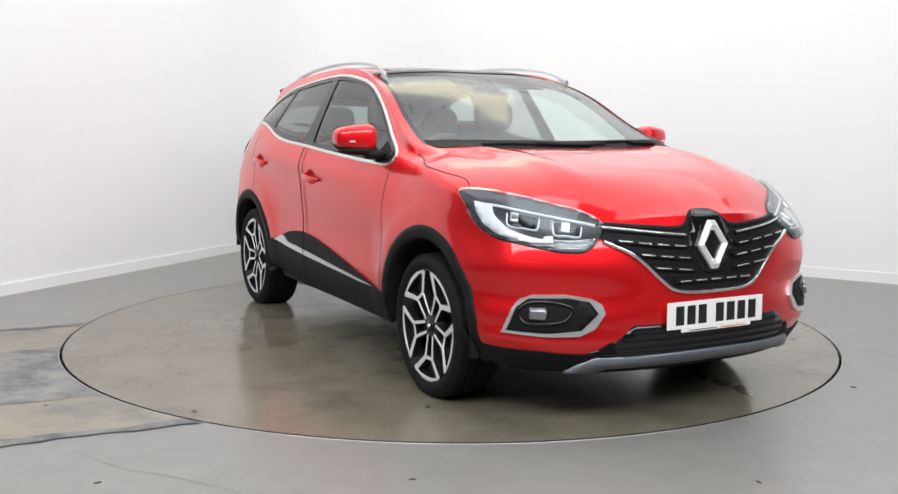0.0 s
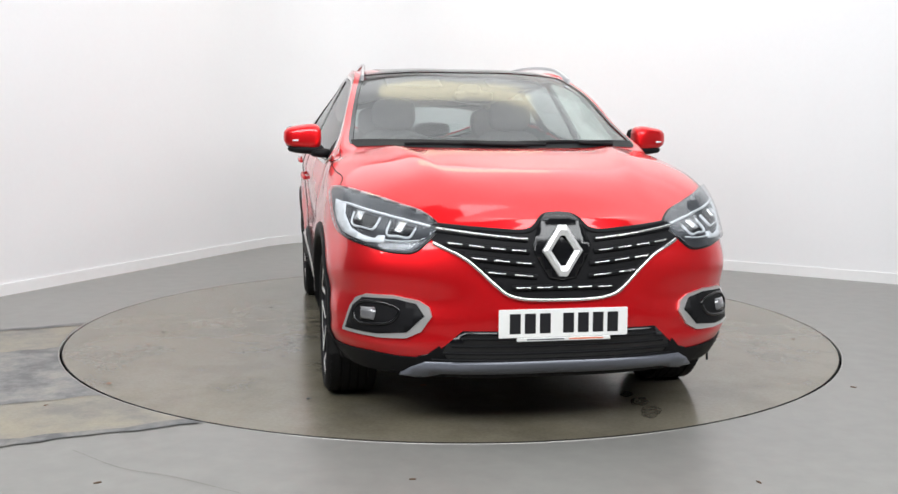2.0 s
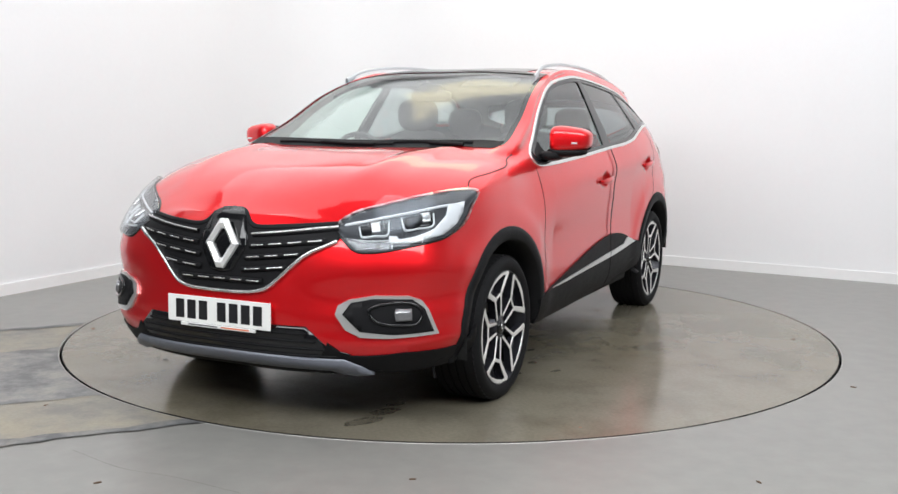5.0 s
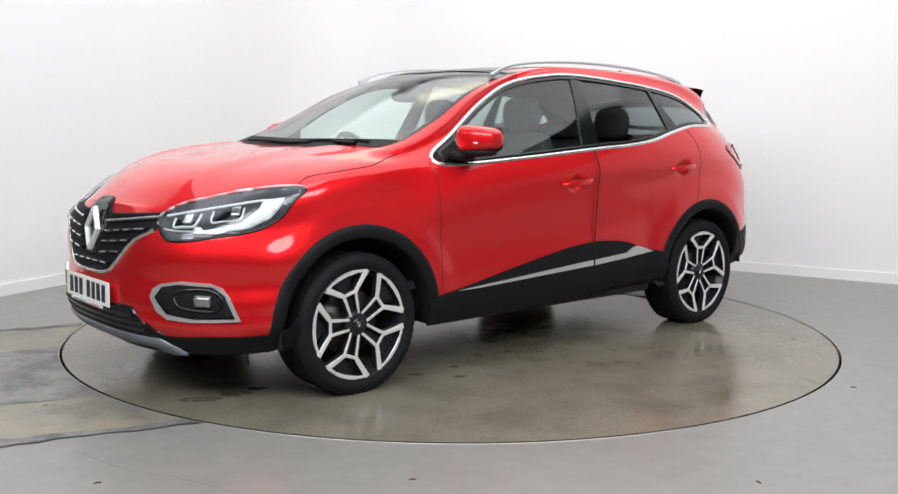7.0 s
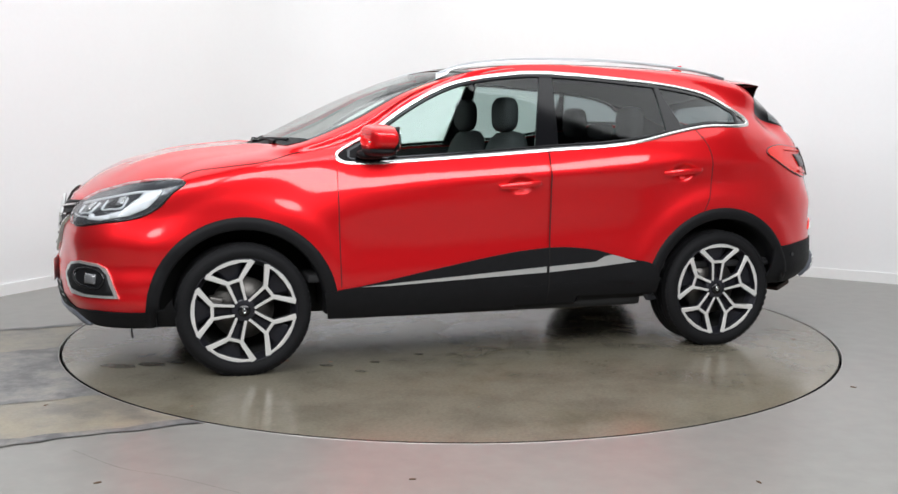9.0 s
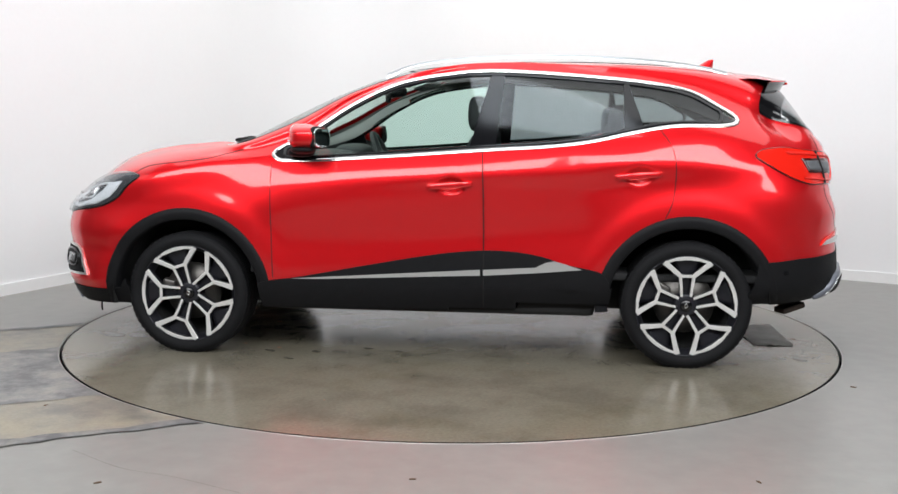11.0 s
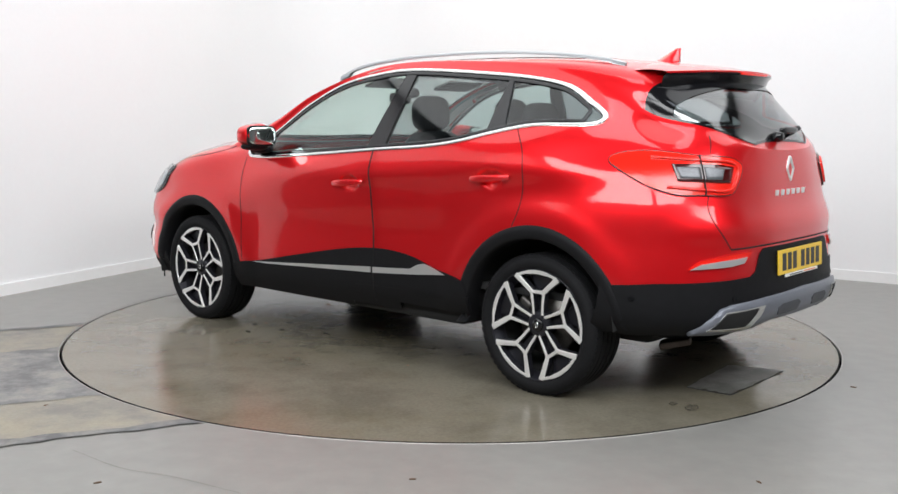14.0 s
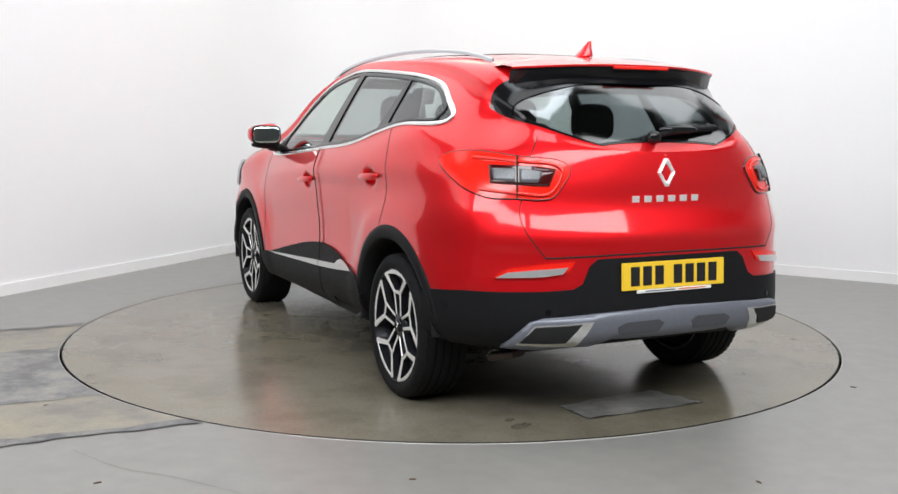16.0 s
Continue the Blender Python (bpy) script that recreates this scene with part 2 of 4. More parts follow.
col((2.235, 0.0), *[(2.150, 0.0, 0.872)] * 5)
col((2.225, 0.25), (2.135, 0.25, 0.866), (2.130, 0.18, 0.880), (2.115, 0.10, 0.898), (2.105, 0.05, 0.908), (2.100, 0, 0.912))
col((2.175, 0.48), (2.068, 0.46, 0.850), (2.050, 0.36, 0.902), (2.030, 0.24, 0.948), (2.010, 0.12, 0.976), (2.000, 0, 0.984))
col((2.066, 0.705), (1.952, 0.652, 0.868), (1.920, 0.52, 0.952), (1.900, 0.36, 1.010), (1.870, 0.18, 1.042), (1.860, 0, 1.050))
col((1.885, 0.842), (1.808, 0.785, 0.908), (1.780, 0.63, 1.004), (1.750, 0.45, 1.058), (1.720, 0.22, 1.077), (1.700, 0, 1.080))
col((1.600, 0.894), (1.580, 0.856, 0.962), (1.560, 0.71, 1.052), (1.530, 0.51, 1.099), (1.500, 0.25, 1.112), (1.480, 0, 1.114))
col((1.300, 0.902), (1.280, 0.864, 1.010), (1.280, 0.76, 1.086), (1.280, 0.56, 1.124), (1.270, 0.28, 1.132), (1.270, 0, 1.131))
col((0.980, 0.905), (1.000, 0.846, 1.030), (1.020, 0.795, 1.094), (1.055, 0.730, 1.139), (1.165, 0.37, 1.138), (1.190, 0, 1.134))
col((0.720, 0.905), (0.720, 0.850, 1.040), (0.710, 0.757, 1.185), (0.750, 0.710, 1.257), (0.870, 0.36, 1.282), (0.895, 0, 1.278))
col((0.400, 0.905), (0.400, 0.868, 1.050), (0.420, 0.698, 1.358), (0.440, 0.658, 1.418), (0.550, 0.34, 1.428), (0.580, 0, 1.430))
col((0.000, 0.905), (0.000, 0.880, 1.070), (0.020, 0.650, 1.495), (0.100, 0.602, 1.524), (0.200, 0.30, 1.546), (0.220, 0, 1.546))
col((-0.330, 0.905), (-0.330, 0.888, 1.085), (-0.330, 0.645, 1.530), (-0.320, 0.575, 1.572), (-0.320, 0.30, 1.590), (-0.320, 0, 1.592))
col((-0.900, 0.905), (-0.900, 0.890, 1.125), (-0.900, 0.645, 1.500), (-0.900, 0.575, 1.567), (-0.900, 0.30, 1.594), (-0.900, 0, 1.598))
col((-1.350, 0.905), (-1.350, 0.850, 1.180), (-1.330, 0.640, 1.440), (-1.350, 0.565, 1.536), (-1.350, 0.30, 1.570), (-1.350, 0, 1.576))
col((-1.690, 0.885), (-1.670, 0.775, 1.150), (-1.620, 0.640, 1.340), (-1.640, 0.560, 1.470), (-1.700, 0.30, 1.522), (-1.720, 0, 1.530))
col((-1.945, 0.788), (-1.875, 0.675, 1.135), (-1.765, 0.585, 1.270), (-1.765, 0.545, 1.375), (-1.850, 0.30, 1.450), (-1.875, 0, 1.458))
col((-2.115, 0.605), (-2.032, 0.552, 1.130), (-1.965, 0.520, 1.230), (-1.950, 0.470, 1.285), (-1.970, 0.25, 1.330), (-1.980, 0, 1.335))
col((-2.185, 0.34), (-2.105, 0.320, 1.125), (-2.088, 0.295, 1.160), (-2.080, 0.220, 1.170), (-2.074, 0.12, 1.175), (-2.072, 0, 1.177))
col((-2.205, 0.0), *[(-2.120, 0.0, 1.125)] * 5)
NCOL = len(CAGE)
# lower rows: height and inset from the base contour at nose, front corner, flank, rear corner, tail
AT = (0, 4, 10, 15, 18)
LOWER = (
    ((0.235, 0.250, 0.275, 0.340, 0.355), (0.110, 0.060, 0.060, 0.070, 0.080)),
    ((0.330, 0.350, 0.360, 0.420, 0.430), (0.015, 0.015, 0.025, 0.005, -0.005)),
    ((0.480, 0.480, 0.500, 0.560, 0.560), (0.000, 0.000, 0.012, 0.000, 0.000)),
    ((0.660, 0.640, 0.700, 0.720, 0.730), (0.022, 0.012, 0.000, 0.008, 0.020)),
    ((0.790, 0.780, 0.900, 0.920, 0.930), (0.050, 0.030, 0.000, 0.030, 0.055)))


CELL = 0.0125


def bell(d, width):
    return np.exp(-(d / width) ** 2)


def shape_flanks(g):
    """Pressed form lines: wheel-arch flares, a hollow over the sills, a shoulder, two ridges on the bonnet, a tailgate fold."""
    x, y, z = g[..., 0], g[..., 1], g[..., 2]
    flank = np.clip((y - 0.6) / 0.2, 0, 1) * np.clip((1.16 - z) / 0.12, 0, 1)
    dy = np.zeros_like(y)
    for hx in (HUB_X, -HUB_X):
        r = np.hypot(x - hx, z - HUB_Z)
        dy += 0.012 / (1 + np.exp((r - 0.56) / 0.02)) * np.clip((z - 0.25) / 0.1, 0, 1)
    door = np.clip((x + 1.0) / 0.25, 0, 1) * np.clip((0.95 - x) / 0.25, 0, 1)
    dy -= 0.018 * door * bell(z - 0.66 - 0.04 * (0.3 - x), 0.15)
    dy += 0.007 * door * bell(z - 0.965 + 0.03 * (x + 0.3), 0.07)
    dy += 0.010 * np.clip((-0.75 - x) / 0.3, 0, 1) * np.clip((x + 1.9) / 0.2, 0, 1) * bell(z - 1.06, 0.07)
    for hx, hz in HANDLES:
        dy -= 0.030 * np.clip(1.35 - ((x - hx) / 0.058) ** 2 - ((z - hz) / 0.036) ** 2, 0, 1) ** 0.7
    g[..., 1] += dy * flank
    bonnet = np.clip((x - 1.06) / 0.15, 0, 1) * np.clip((z - 0.86) / 0.05, 0, 1)
    ridge = 0.56 - 0.16 * np.clip((x - 1.1) / 1.0, 0, 1)
    g[..., 2] += bonnet * np.clip((2.0 - x) / 0.35, 0, 1) * 0.013 * bell(y - ridge, 0.06)
    nose = np.clip((x - 1.5) / 0.25, 0, 1) * np.clip((y - 0.30) / 0.25, 0, 1)
    push = nose * (0.013 * bell(z - 0.67, 0.065) - 0.012 * bell(z - 0.55, 0.055) + 0.010 * bell(z - 0.385, 0.03))
    g[..., 0] += 0.77 * push
    g[..., 1] += 0.64 * push
    tail = np.clip((-1.9 - x) / 0.1, 0, 1)
    g[..., 0] -= tail * (0.012 * bell(z - 0.80, 0.06) - 0.008 * bell(z - 0.93, 0.07))


def fine(lengths, cell):
    """Parameter values that cut each span of that length into cells."""
    return np.concatenate([np.linspace(i, i + 1, max(4, math.ceil(d / cell)) + 1)[:-1] for i, d in enumerate(lengths)] + [[len(lengths)]])


def body_grid():
    """The left half of the bodywork as a grid of points, columns round the plan, rows from sill to centre line."""
    base = np.array([b for b, _ in CAGE])
    tang = np.gradient(base, axis=0)
    tang[0], tang[-1] = (0, 1), (0, -1)
    norm = np.stack([tang[:, 1], -tang[:, 0]], 1)
    norm /= np.linalg.norm(norm, axis=1)[:, None]
    norm[0], norm[-1] = (1, 0), (-1, 0)
    ks = np.arange(NCOL)
    rows = []
    for zs, ins in LOWER:
        z, d = spline(AT, zs, ks), spline(AT, ins, ks)
        xy = base - norm * d[:, None]
        rows.append(np.column_stack([xy, z]))
    for r in range(5):
        rows.append(np.array([u[r] for _, u in CAGE]))
    cage = np.stack(rows, 1)                                  # columns, rows, 3
    us = fine(np.linalg.norm(np.diff(base, axis=0), axis=1), CELL)
    vs = fine((0.12, 0.14, 0.20, 0.20, 0.17, 0.36, 0.08, 0.26, 0.30), CELL)
    flip_y = np.array((1, -1, 1))                             # the other half goes on across the centre line
    wide = np.concatenate([cage[1:2] * flip_y, cage, cage[-2:-1] * flip_y])
    a = np.stack([spline(np.arange(-1, NCOL + 1), wide[:, j], us) for j in range(wide.shape[1])], 1)
    a = np.concatenate([a, a[:, -2:-1] * flip_y], 1)
    g = np.stack([spline(np.arange(11), a[i], vs) for i in range(len(us))], 0)
    g[..., 1] = np.maximum(g[..., 1], 0)
    shape_flanks(g)
    g[:, -1, 1] = 0
    g[0, :, 1] = g[-1, :, 1] = 0
    return us, vs, g


US, VS, GRID = body_grid()


def surface_bm(keep, offset=0.0, sides=(1, -1)):
    """The faces of the bodywork's grid, both halves, kept by a mask of (columns, rows, centres)."""
    nu, nv = GRID.shape[:2]
    cen = (GRID[:-1, :-1] + GRID[1:, :-1] + GRID[:-1, 1:] + GRID[1:, 1:]) / 4
    uu, vv = np.meshgrid((US[1:] + US[:-1]) / 2, (VS[1:] + VS[:-1]) / 2, indexing="ij")
    mask = keep(uu, vv, cen)
    idx = np.arange(nu * nv).reshape(nu, nv)
    q = np.stack([idx[:-1, :-1], idx[1:, :-1], idx[1:, 1:], idx[:-1, 1:]], -1)[mask]
    pts = GRID.reshape(-1, 3)
    verts, faces = [], []
    for s in sides:
        verts.append(pts * (1, s, 1))
        faces.append((q if s > 0 else q[:, ::-1]) + (0 if s == sides[0] else nu * nv))
    me = bpy.data.meshes.new("grid")
    me.from_pydata(np.concatenate(verts).tolist(), [], np.concatenate(faces).tolist())
    bm = bmesh.new()
    bm.from_mesh(me)
    bpy.data.meshes.remove(me)
    bmesh.ops.delete(bm, geom=[v for v in bm.verts if not v.link_faces], context="VERTS")
    bmesh.ops.remove_doubles(bm, verts=bm.verts, dist=2e-4)
    bmesh.ops.dissolve_degenerate(bm, edges=bm.edges, dist=1e-5)
    bm.normal_update()
    if offset:
        for v in bm.verts:
            v.co += v.normal * offset
    return bm


def inside(poly, x, y):
    """Which of the points lie inside the outline."""
    hit = np.zeros(np.shape(x), bool)
    for (x0, y0), (x1, y1) in zip(poly, np.roll(poly, -1, axis=0)):
        if y0 != y1:
            hit ^= ((y0 > y) != (y1 > y)) & (x < (x1 - x0) * (y - y0) / (y1 - y0) + x0)
    return hit


# side window outline (x, z)
DLO = smooth_path(((0.855, 1.085), (0.683, 1.190), (0.441, 1.350), (0.194, 1.464), (-0.125, 1.520), (-0.320, 1.530), (-0.800, 1.502), (-1.157, 1.464),
                   (-1.342, 1.422), (-1.460, 1.358), (-1.570, 1.280), (-1.555, 1.258), (-1.240, 1.244), (-1.030, 1.208), (-0.811, 1.160), (-0.600, 1.134),
                   (-0.324, 1.116), (0.316, 1.070), (0.743, 1.048), (0.825, 1.055)), 140, True)
ARCH_R = 0.425
WS = (7.12, 10.1, 7.04)     # windscreen: columns from, to, row from
RW = (15.0, 16.95, 6.22)     # rear window


def in_arch(c):
    r = [np.hypot(c[..., 0] - hx, c[..., 2] - HUB_Z) < ARCH_R for hx in (HUB_X, -HUB_X)]
    return (r[0] | r[1]) & (c[..., 1] > 0.4)


def in_screen(u, v):
    return (WS[0] < u) & (u < WS[1]) & (v > WS[2]) | (RW[0] < u) & (u < RW[1]) & (v > RW[2])


def in_side(c):
    return (c[..., 1] > 0.5) & inside(DLO, c[..., 0], c[..., 2])


full = surface_bm(lambda u, v, c: u == u)
BODY = BVHTree.FromBMesh(full)
full.free()
shell = part("body", surface_bm(lambda u, v, c: (v > 0.7) & ~(in_screen(u, v) | in_arch(c) | in_side(c))), RED, car, "red metallic painted steel bodywork")
part("lower_skirt", surface_bm(lambda u, v, c: (v < 0.8) & ~in_arch(c), -0.001), BLACK, car, "black plastic lower edge of the body")


# ---- pieces that lie on the bodywork ----
def on_body(th, a, z):
    """The point and normal of the bodywork met from outside at heading th, a metres to the left of the axis, height z."""
    t = radians(th)
    d, s = Vector((math.cos(t), math.sin(t), 0)), Vector((-math.sin(t), math.cos(t), 0))
    p, nrm, _, _ = BODY.ray_cast(d * 5 + s * a + Vector((0, 0, z)), -d)
    if p is None or p.dot(d) < -0.2:
        q = d * 2.0 + s * a + Vector((0, 0, z))
        p, nrm, _, _ = BODY.find_nearest(q)
    return p, nrm


def mirrored(bm):
    for v in bm.verts:
        v.co.y = -v.co.y
    bmesh.ops.reverse_faces(bm, faces=bm.faces[:])
    return bm


def patch_bm(outline, th, off=0.004, thick=0.008, cell=0.03, clip=(), crown=0.0):
    """A panel with that outline (a, z), laid on the bodywork, with turned-in edges."""
    bm = bmesh.new()
    f = bm.faces.new([bm.verts.new((x, z, 0)) for x, z in outline])
    lo, hi = np.min(outline, axis=0), np.max(outline, axis=0)
    for (px, pz), (nx, nz) in clip:
        bmesh.ops.bisect_plane(bm, geom=bm.verts[:] + bm.edges[:] + bm.faces[:], plane_co=(px, pz, 0), plane_no=(nx, nz, 0), clear_outer=True)
    for k in range(2):
        for c in np.arange(lo[k] + cell / 2, hi[k], cell):
            co, no = [0, 0, 0], [0, 0, 0]
            co[k], no[k] = c, 1
            bmesh.ops.bisect_plane(bm, geom=bm.verts[:] + bm.edges[:] + bm.faces[:], plane_co=co, plane_no=no)
    bmesh.ops.triangulate(bm, faces=[f for f in bm.faces if len(f.verts) > 4])
    bm.normal_update()
    if bm.faces and bm.faces[:][0].normal.z < 0:
        bmesh.ops.reverse_faces(bm, faces=bm.faces[:])
    rim = {v for e in bm.edges if e.is_boundary for v in e.verts}
    normals = {}
    for v in bm.verts:
        p, nrm = on_body(th, v.co.x, v.co.y)
        normals[v] = nrm
        v.co = p + nrm * (off + (0 if v in rim else crown))
    if thick:
        edges = [e for e in bm.edges if e.is_boundary]
        ext = bmesh.ops.extrude_edge_only(bm, edges=edges)["geom"]
        new_verts = [v for v in ext if isinstance(v, bmesh.types.BMVert)]
        for v in new_verts:
            old = min((e.other_vert(v) for e in v.link_edges if e.other_vert(v) in normals), key=lambda w: (w.co - v.co).length, default=None)
            v.co = v.co - (normals[old] if old else Vector((0, 0, 0))) * thick
    bmesh.ops.recalc_face_normals(bm, faces=bm.faces) if not thick else None
    return bm


def strip_bm(path, th, width, high, close=False, n=80, taper=None, smooth=True, off=0.0):
    """A rounded moulding along a path (a, z) on the bodywork."""
    pts = smooth_path(path, n, close) if smooth else np.asarray(path, float)
    hits = [on_body(th, a, z) for a, z in pts]
    rows = []
    k = len(hits)
    for i, (p, nrm) in enumerate(hits):
        q0, q1 = hits[(i - 1) % k if close else max(i - 1, 0)][0], hits[(i + 1) % k if close else min(i + 1, k - 1)][0]
        side = (q1 - q0).cross(nrm).normalized()
        w = width * (taper(i / (k - 1)) if taper else 1) / 2
        rows.append([p + side * (w * s) + nrm * (off + h) for s, h in ((1, -0.004), (0.9, high * 0.7), (0.45, high), (-0.45, high), (-0.9, high * 0.7), (-1, -0.004))])
    if close:
        rows.append(rows[0])
    bm = grid_bm(rows)
    bmesh.ops.recalc_face_normals(bm, faces=bm.faces)
    return bm


def both(name, build, mat, parent=None, label="", angle=40):
    """The same part on the left and on the right. Returns the two."""
    a = sharp(part(name, build(), mat, parent or car, label), angle)
    b = sharp(part(name, mirrored(build()), mat, parent or car, label), angle)
    return a, b


# inner trim and headliner
TRIM = speckled("dark grey cabin trim", (0.035, 0.035, 0.037), 0.75, 90, 0.2, 0.0005)
LINER = speckled("pale grey headliner cloth", (0.42, 0.42, 0.40), 0.9, 200, 0.1, 0.0004)
CLOTH = speckled("black seat cloth", (0.03, 0.03, 0.033), 0.85, 160, 0.3, 0.0008)
part("inner_trim", surface_bm(lambda u, v, c: (v < 5.9) & (v > 1) & (u > 6.5) & (u < 16.9) & (c[..., 2] > 0.5) & ~(in_arch(c) | in_side(c) | in_screen(u, v)), -0.022), TRIM, car, "skid plate grey, darkened cabin trim")
part("headliner", surface_bm(lambda u, v, c: (v >= 5.9) & (u > 7.1) & (u < 17) & ~(in_side(c) | in_screen(u, v)), -0.022), LINER, car, "pale grey cloth headliner and pillar trim")

# windscreen, rear window, glass roof
part("windscreen", surface_bm(lambda u, v, c: (u > WS[0]) & (u < WS[1]) & (v > WS[2]), -0.003), WINDSCREEN, car, "clear laminated windscreen with a green tint").visible_shadow = False
part("windscreen_seal", surface_bm(lambda u, v, c: (u > WS[0] - 0.03) & (u < WS[1] + 0.05) & (v > WS[2] - 0.05) & ((u < WS[0] + 0.18) | (u > WS[1] - 0.10) | (v < WS[2] + 0.05)), 0.0015), GLOSSBLACK, car, "black printed windscreen border")
part("rear_window", surface_bm(lambda u, v, c: (u > RW[0]) & (u < RW[1]) & (v > RW[2]), -0.002), SCREEN, car, "dark tinted rear window").visible_shadow = False
part("rear_window_seal", surface_bm(lambda u, v, c: (u > RW[0] - 0.45) & (u < RW[1] + 0.03) & (v > RW[2] - 0.08) & ((u < RW[0] + 0.36) | (u > RW[1] - 0.06) | (v < RW[2] + 0.10)), 0.002), GLOSSBLACK, car, "black printed rear window border")
part("glass_roof", surface_bm(lambda u, v, c: (u > 10.12) & (u < 12.75) & (v > 7.45), 0.0025), GLOSSBLACK, car, "dark panoramic glass roof panel")

# side windows: panes, black pillars, chrome surround
SIDE = [(-x, z) for x, z in DLO]
mid = np.mean(SIDE, axis=0)


def pane(clip, off=-0.004, crown=0.0):
    return lambda: patch_bm(SIDE, 90, off, 0, 0.05, clip, crown)


B0, B1 = ((0.19, 1.10), (1.0, -0.26)), ((0.33, 1.12), (1.0, -0.10))      # edges of the middle pillar
C0, C1 = ((0.985, 1.20), (1.0, -0.02)), ((1.09, 1.23), (1.0, 0.32))
flip = lambda e: (e[0], (-e[1][0], -e[1][1]))
for ob in both("front_side_window", pane((B0,)), GLASS, label="clear green-tinted door glass"):
    ob.visible_shadow = False
REARGLASS = glass("light privacy glass", (0.46, 0.52, 0.52), 0.07, 0.055)
for ob in both("rear_side_window", pane((flip(B1), C0)), REARGLASS, label="grey-tinted rear door glass"):
    ob.visible_shadow = False
for ob in both("quarter_window", pane((flip(C1),)), REARGLASS, label="grey-tinted rear quarter glass"):
    ob.visible_shadow = False
both("middle_pillar", lambda: patch_bm(SIDE, 90, 0.002, 0.02, 0.05, (flip(B0), B1)), GLOSSBLACK, label="gloss black pillar between the doors")
both("rear_pillar", lambda: patch_bm(SIDE, 90, 0.002, 0.02, 0.05, (flip(C0), C1)), GLOSSBLACK, label="gloss black pillar before the quarter window")
both("mirror_triangle", lambda: patch_bm(SIDE, 90, 0.002, 0.02, 0.05, (((-0.655, 1.1), (1.0, 0.25)),)), BLACK, label="black mirror mounting triangle")
side = np.array(SIDE)
run = np.roll(side, -2, axis=0) - np.roll(side, 2, axis=0)
inward = np.stack([-run[:, 1], run[:, 0]], 1) / np.linalg.norm(run, axis=1)[:, None]
if np.mean(np.sum(inward * (mid - side), axis=1)) < 0:
    inward = -inward
inner = [tuple(p) for p, d in zip(side, side + inward * 0.019) for p in (d,)]
inner = [p for p in inner if -0.80 < p[0] < 1.50]
both("window_seal", lambda: strip_bm(inner, 90, 0.020, 0.003, True, 160), GLOSSBLACK, label="black rubber window seal")
both("window_surround", lambda: strip_bm(SIDE, 90, 0.019, 0.007, True, 160, taper=lambda f: 1 + 0.5 * math.exp(-((f - 0.5) / 0.05) ** 2)), CHROME, label="satin chrome window surround")

# wheel arches, sills, bumper cladding
ARCH_SPAN = {HUB_X: (-9, 185), -HUB_X: (-5, 176)}     # degrees, from the front end to the rear end


def arch_bm(hx):
    rows = []
    t0, t1 = ARCH_SPAN[hx]
    for k in range(49):
        t = radians(t0 + (t1 - t0) * k / 48)
        row = []
        for r, out in ((0.400, -0.09), (0.402, 0.001), (0.410, 0.007), (0.440, 0.009), (0.462, 0.006), (0.468, -0.004)):
            x, z = hx + r * math.cos(t), HUB_Z + r * math.sin(t)
            p, nrm = on_body(90, -(hx + max(r, 0.44) * math.cos(t)), HUB_Z + max(r, 0.44) * math.sin(t))
            y = min(max(p.y, 0.83), 0.916)
            row.append((x, y + out, max(z, 0.2)))
        rows.append(row)
    bm = grid_bm(rows)
    bmesh.ops.recalc_face_normals(bm, faces=bm.faces)
    return bm


def liner_bm(hx):
    rows = [[(hx + r * math.cos(radians(t)), y, HUB_Z + r * math.sin(radians(t))) for r, y in ((0.418, 0.89), (0.41, 0.56), (0.02, 0.55))] for t in np.linspace(*ARCH_SPAN[hx], 25)]
    bm = grid_bm(rows)
    return bm


DARK = material("dark underbody", (0.008, 0.008, 0.008), 0.9)
for hx in (HUB_X, -HUB_X):
    both("wheel_arch", lambda: arch_bm(hx), BLACK, label="black plastic wheel-arch moulding", angle=60)
    both("arch_liner", lambda: liner_bm(hx), DARK)

SILL_TOP = ((-0.93, 0.40), (-0.845, 0.418), (-0.740, 0.430), (-0.353, 0.503), (-0.04, 0.560), (0.154, 0.587), (0.352, 0.597), (0.552, 0.576), (0.723, 0.527), (0.890, 0.490), (0.93, 0.44))
SILL = [tuple(p) for p in smooth_path(SILL_TOP, 50)] + [(0.93, 0.290), (0.5, 0.283), (0.0, 0.277), (-0.5, 0.272), (-0.91, 0.270)]
both("sill_cladding", lambda: patch_bm(SILL, 90, 0.012, 0.018, 0.04), BLACK, label="black grained plastic sill cladding")
both("sill_strip", lambda: patch_bm([(-0.742, 0.428), (0.262, 0.496), (0.262, 0.466), (-0.60, 0.428)], 90, 0.018, 0.008, 0.05), BRIGHT, label="satin chrome strip along the front door")
both("sill_strip", lambda: patch_bm([(0.278, 0.496), (0.55, 0.514), (0.60, 0.540), (0.645, 0.549), (0.70, 0.535), (0.790, 0.507), (0.56, 0.486), (0.278, 0.466)], 90, 0.018, 0.008, 0.05), BRIGHT, label="satin chrome strip along the rear door")

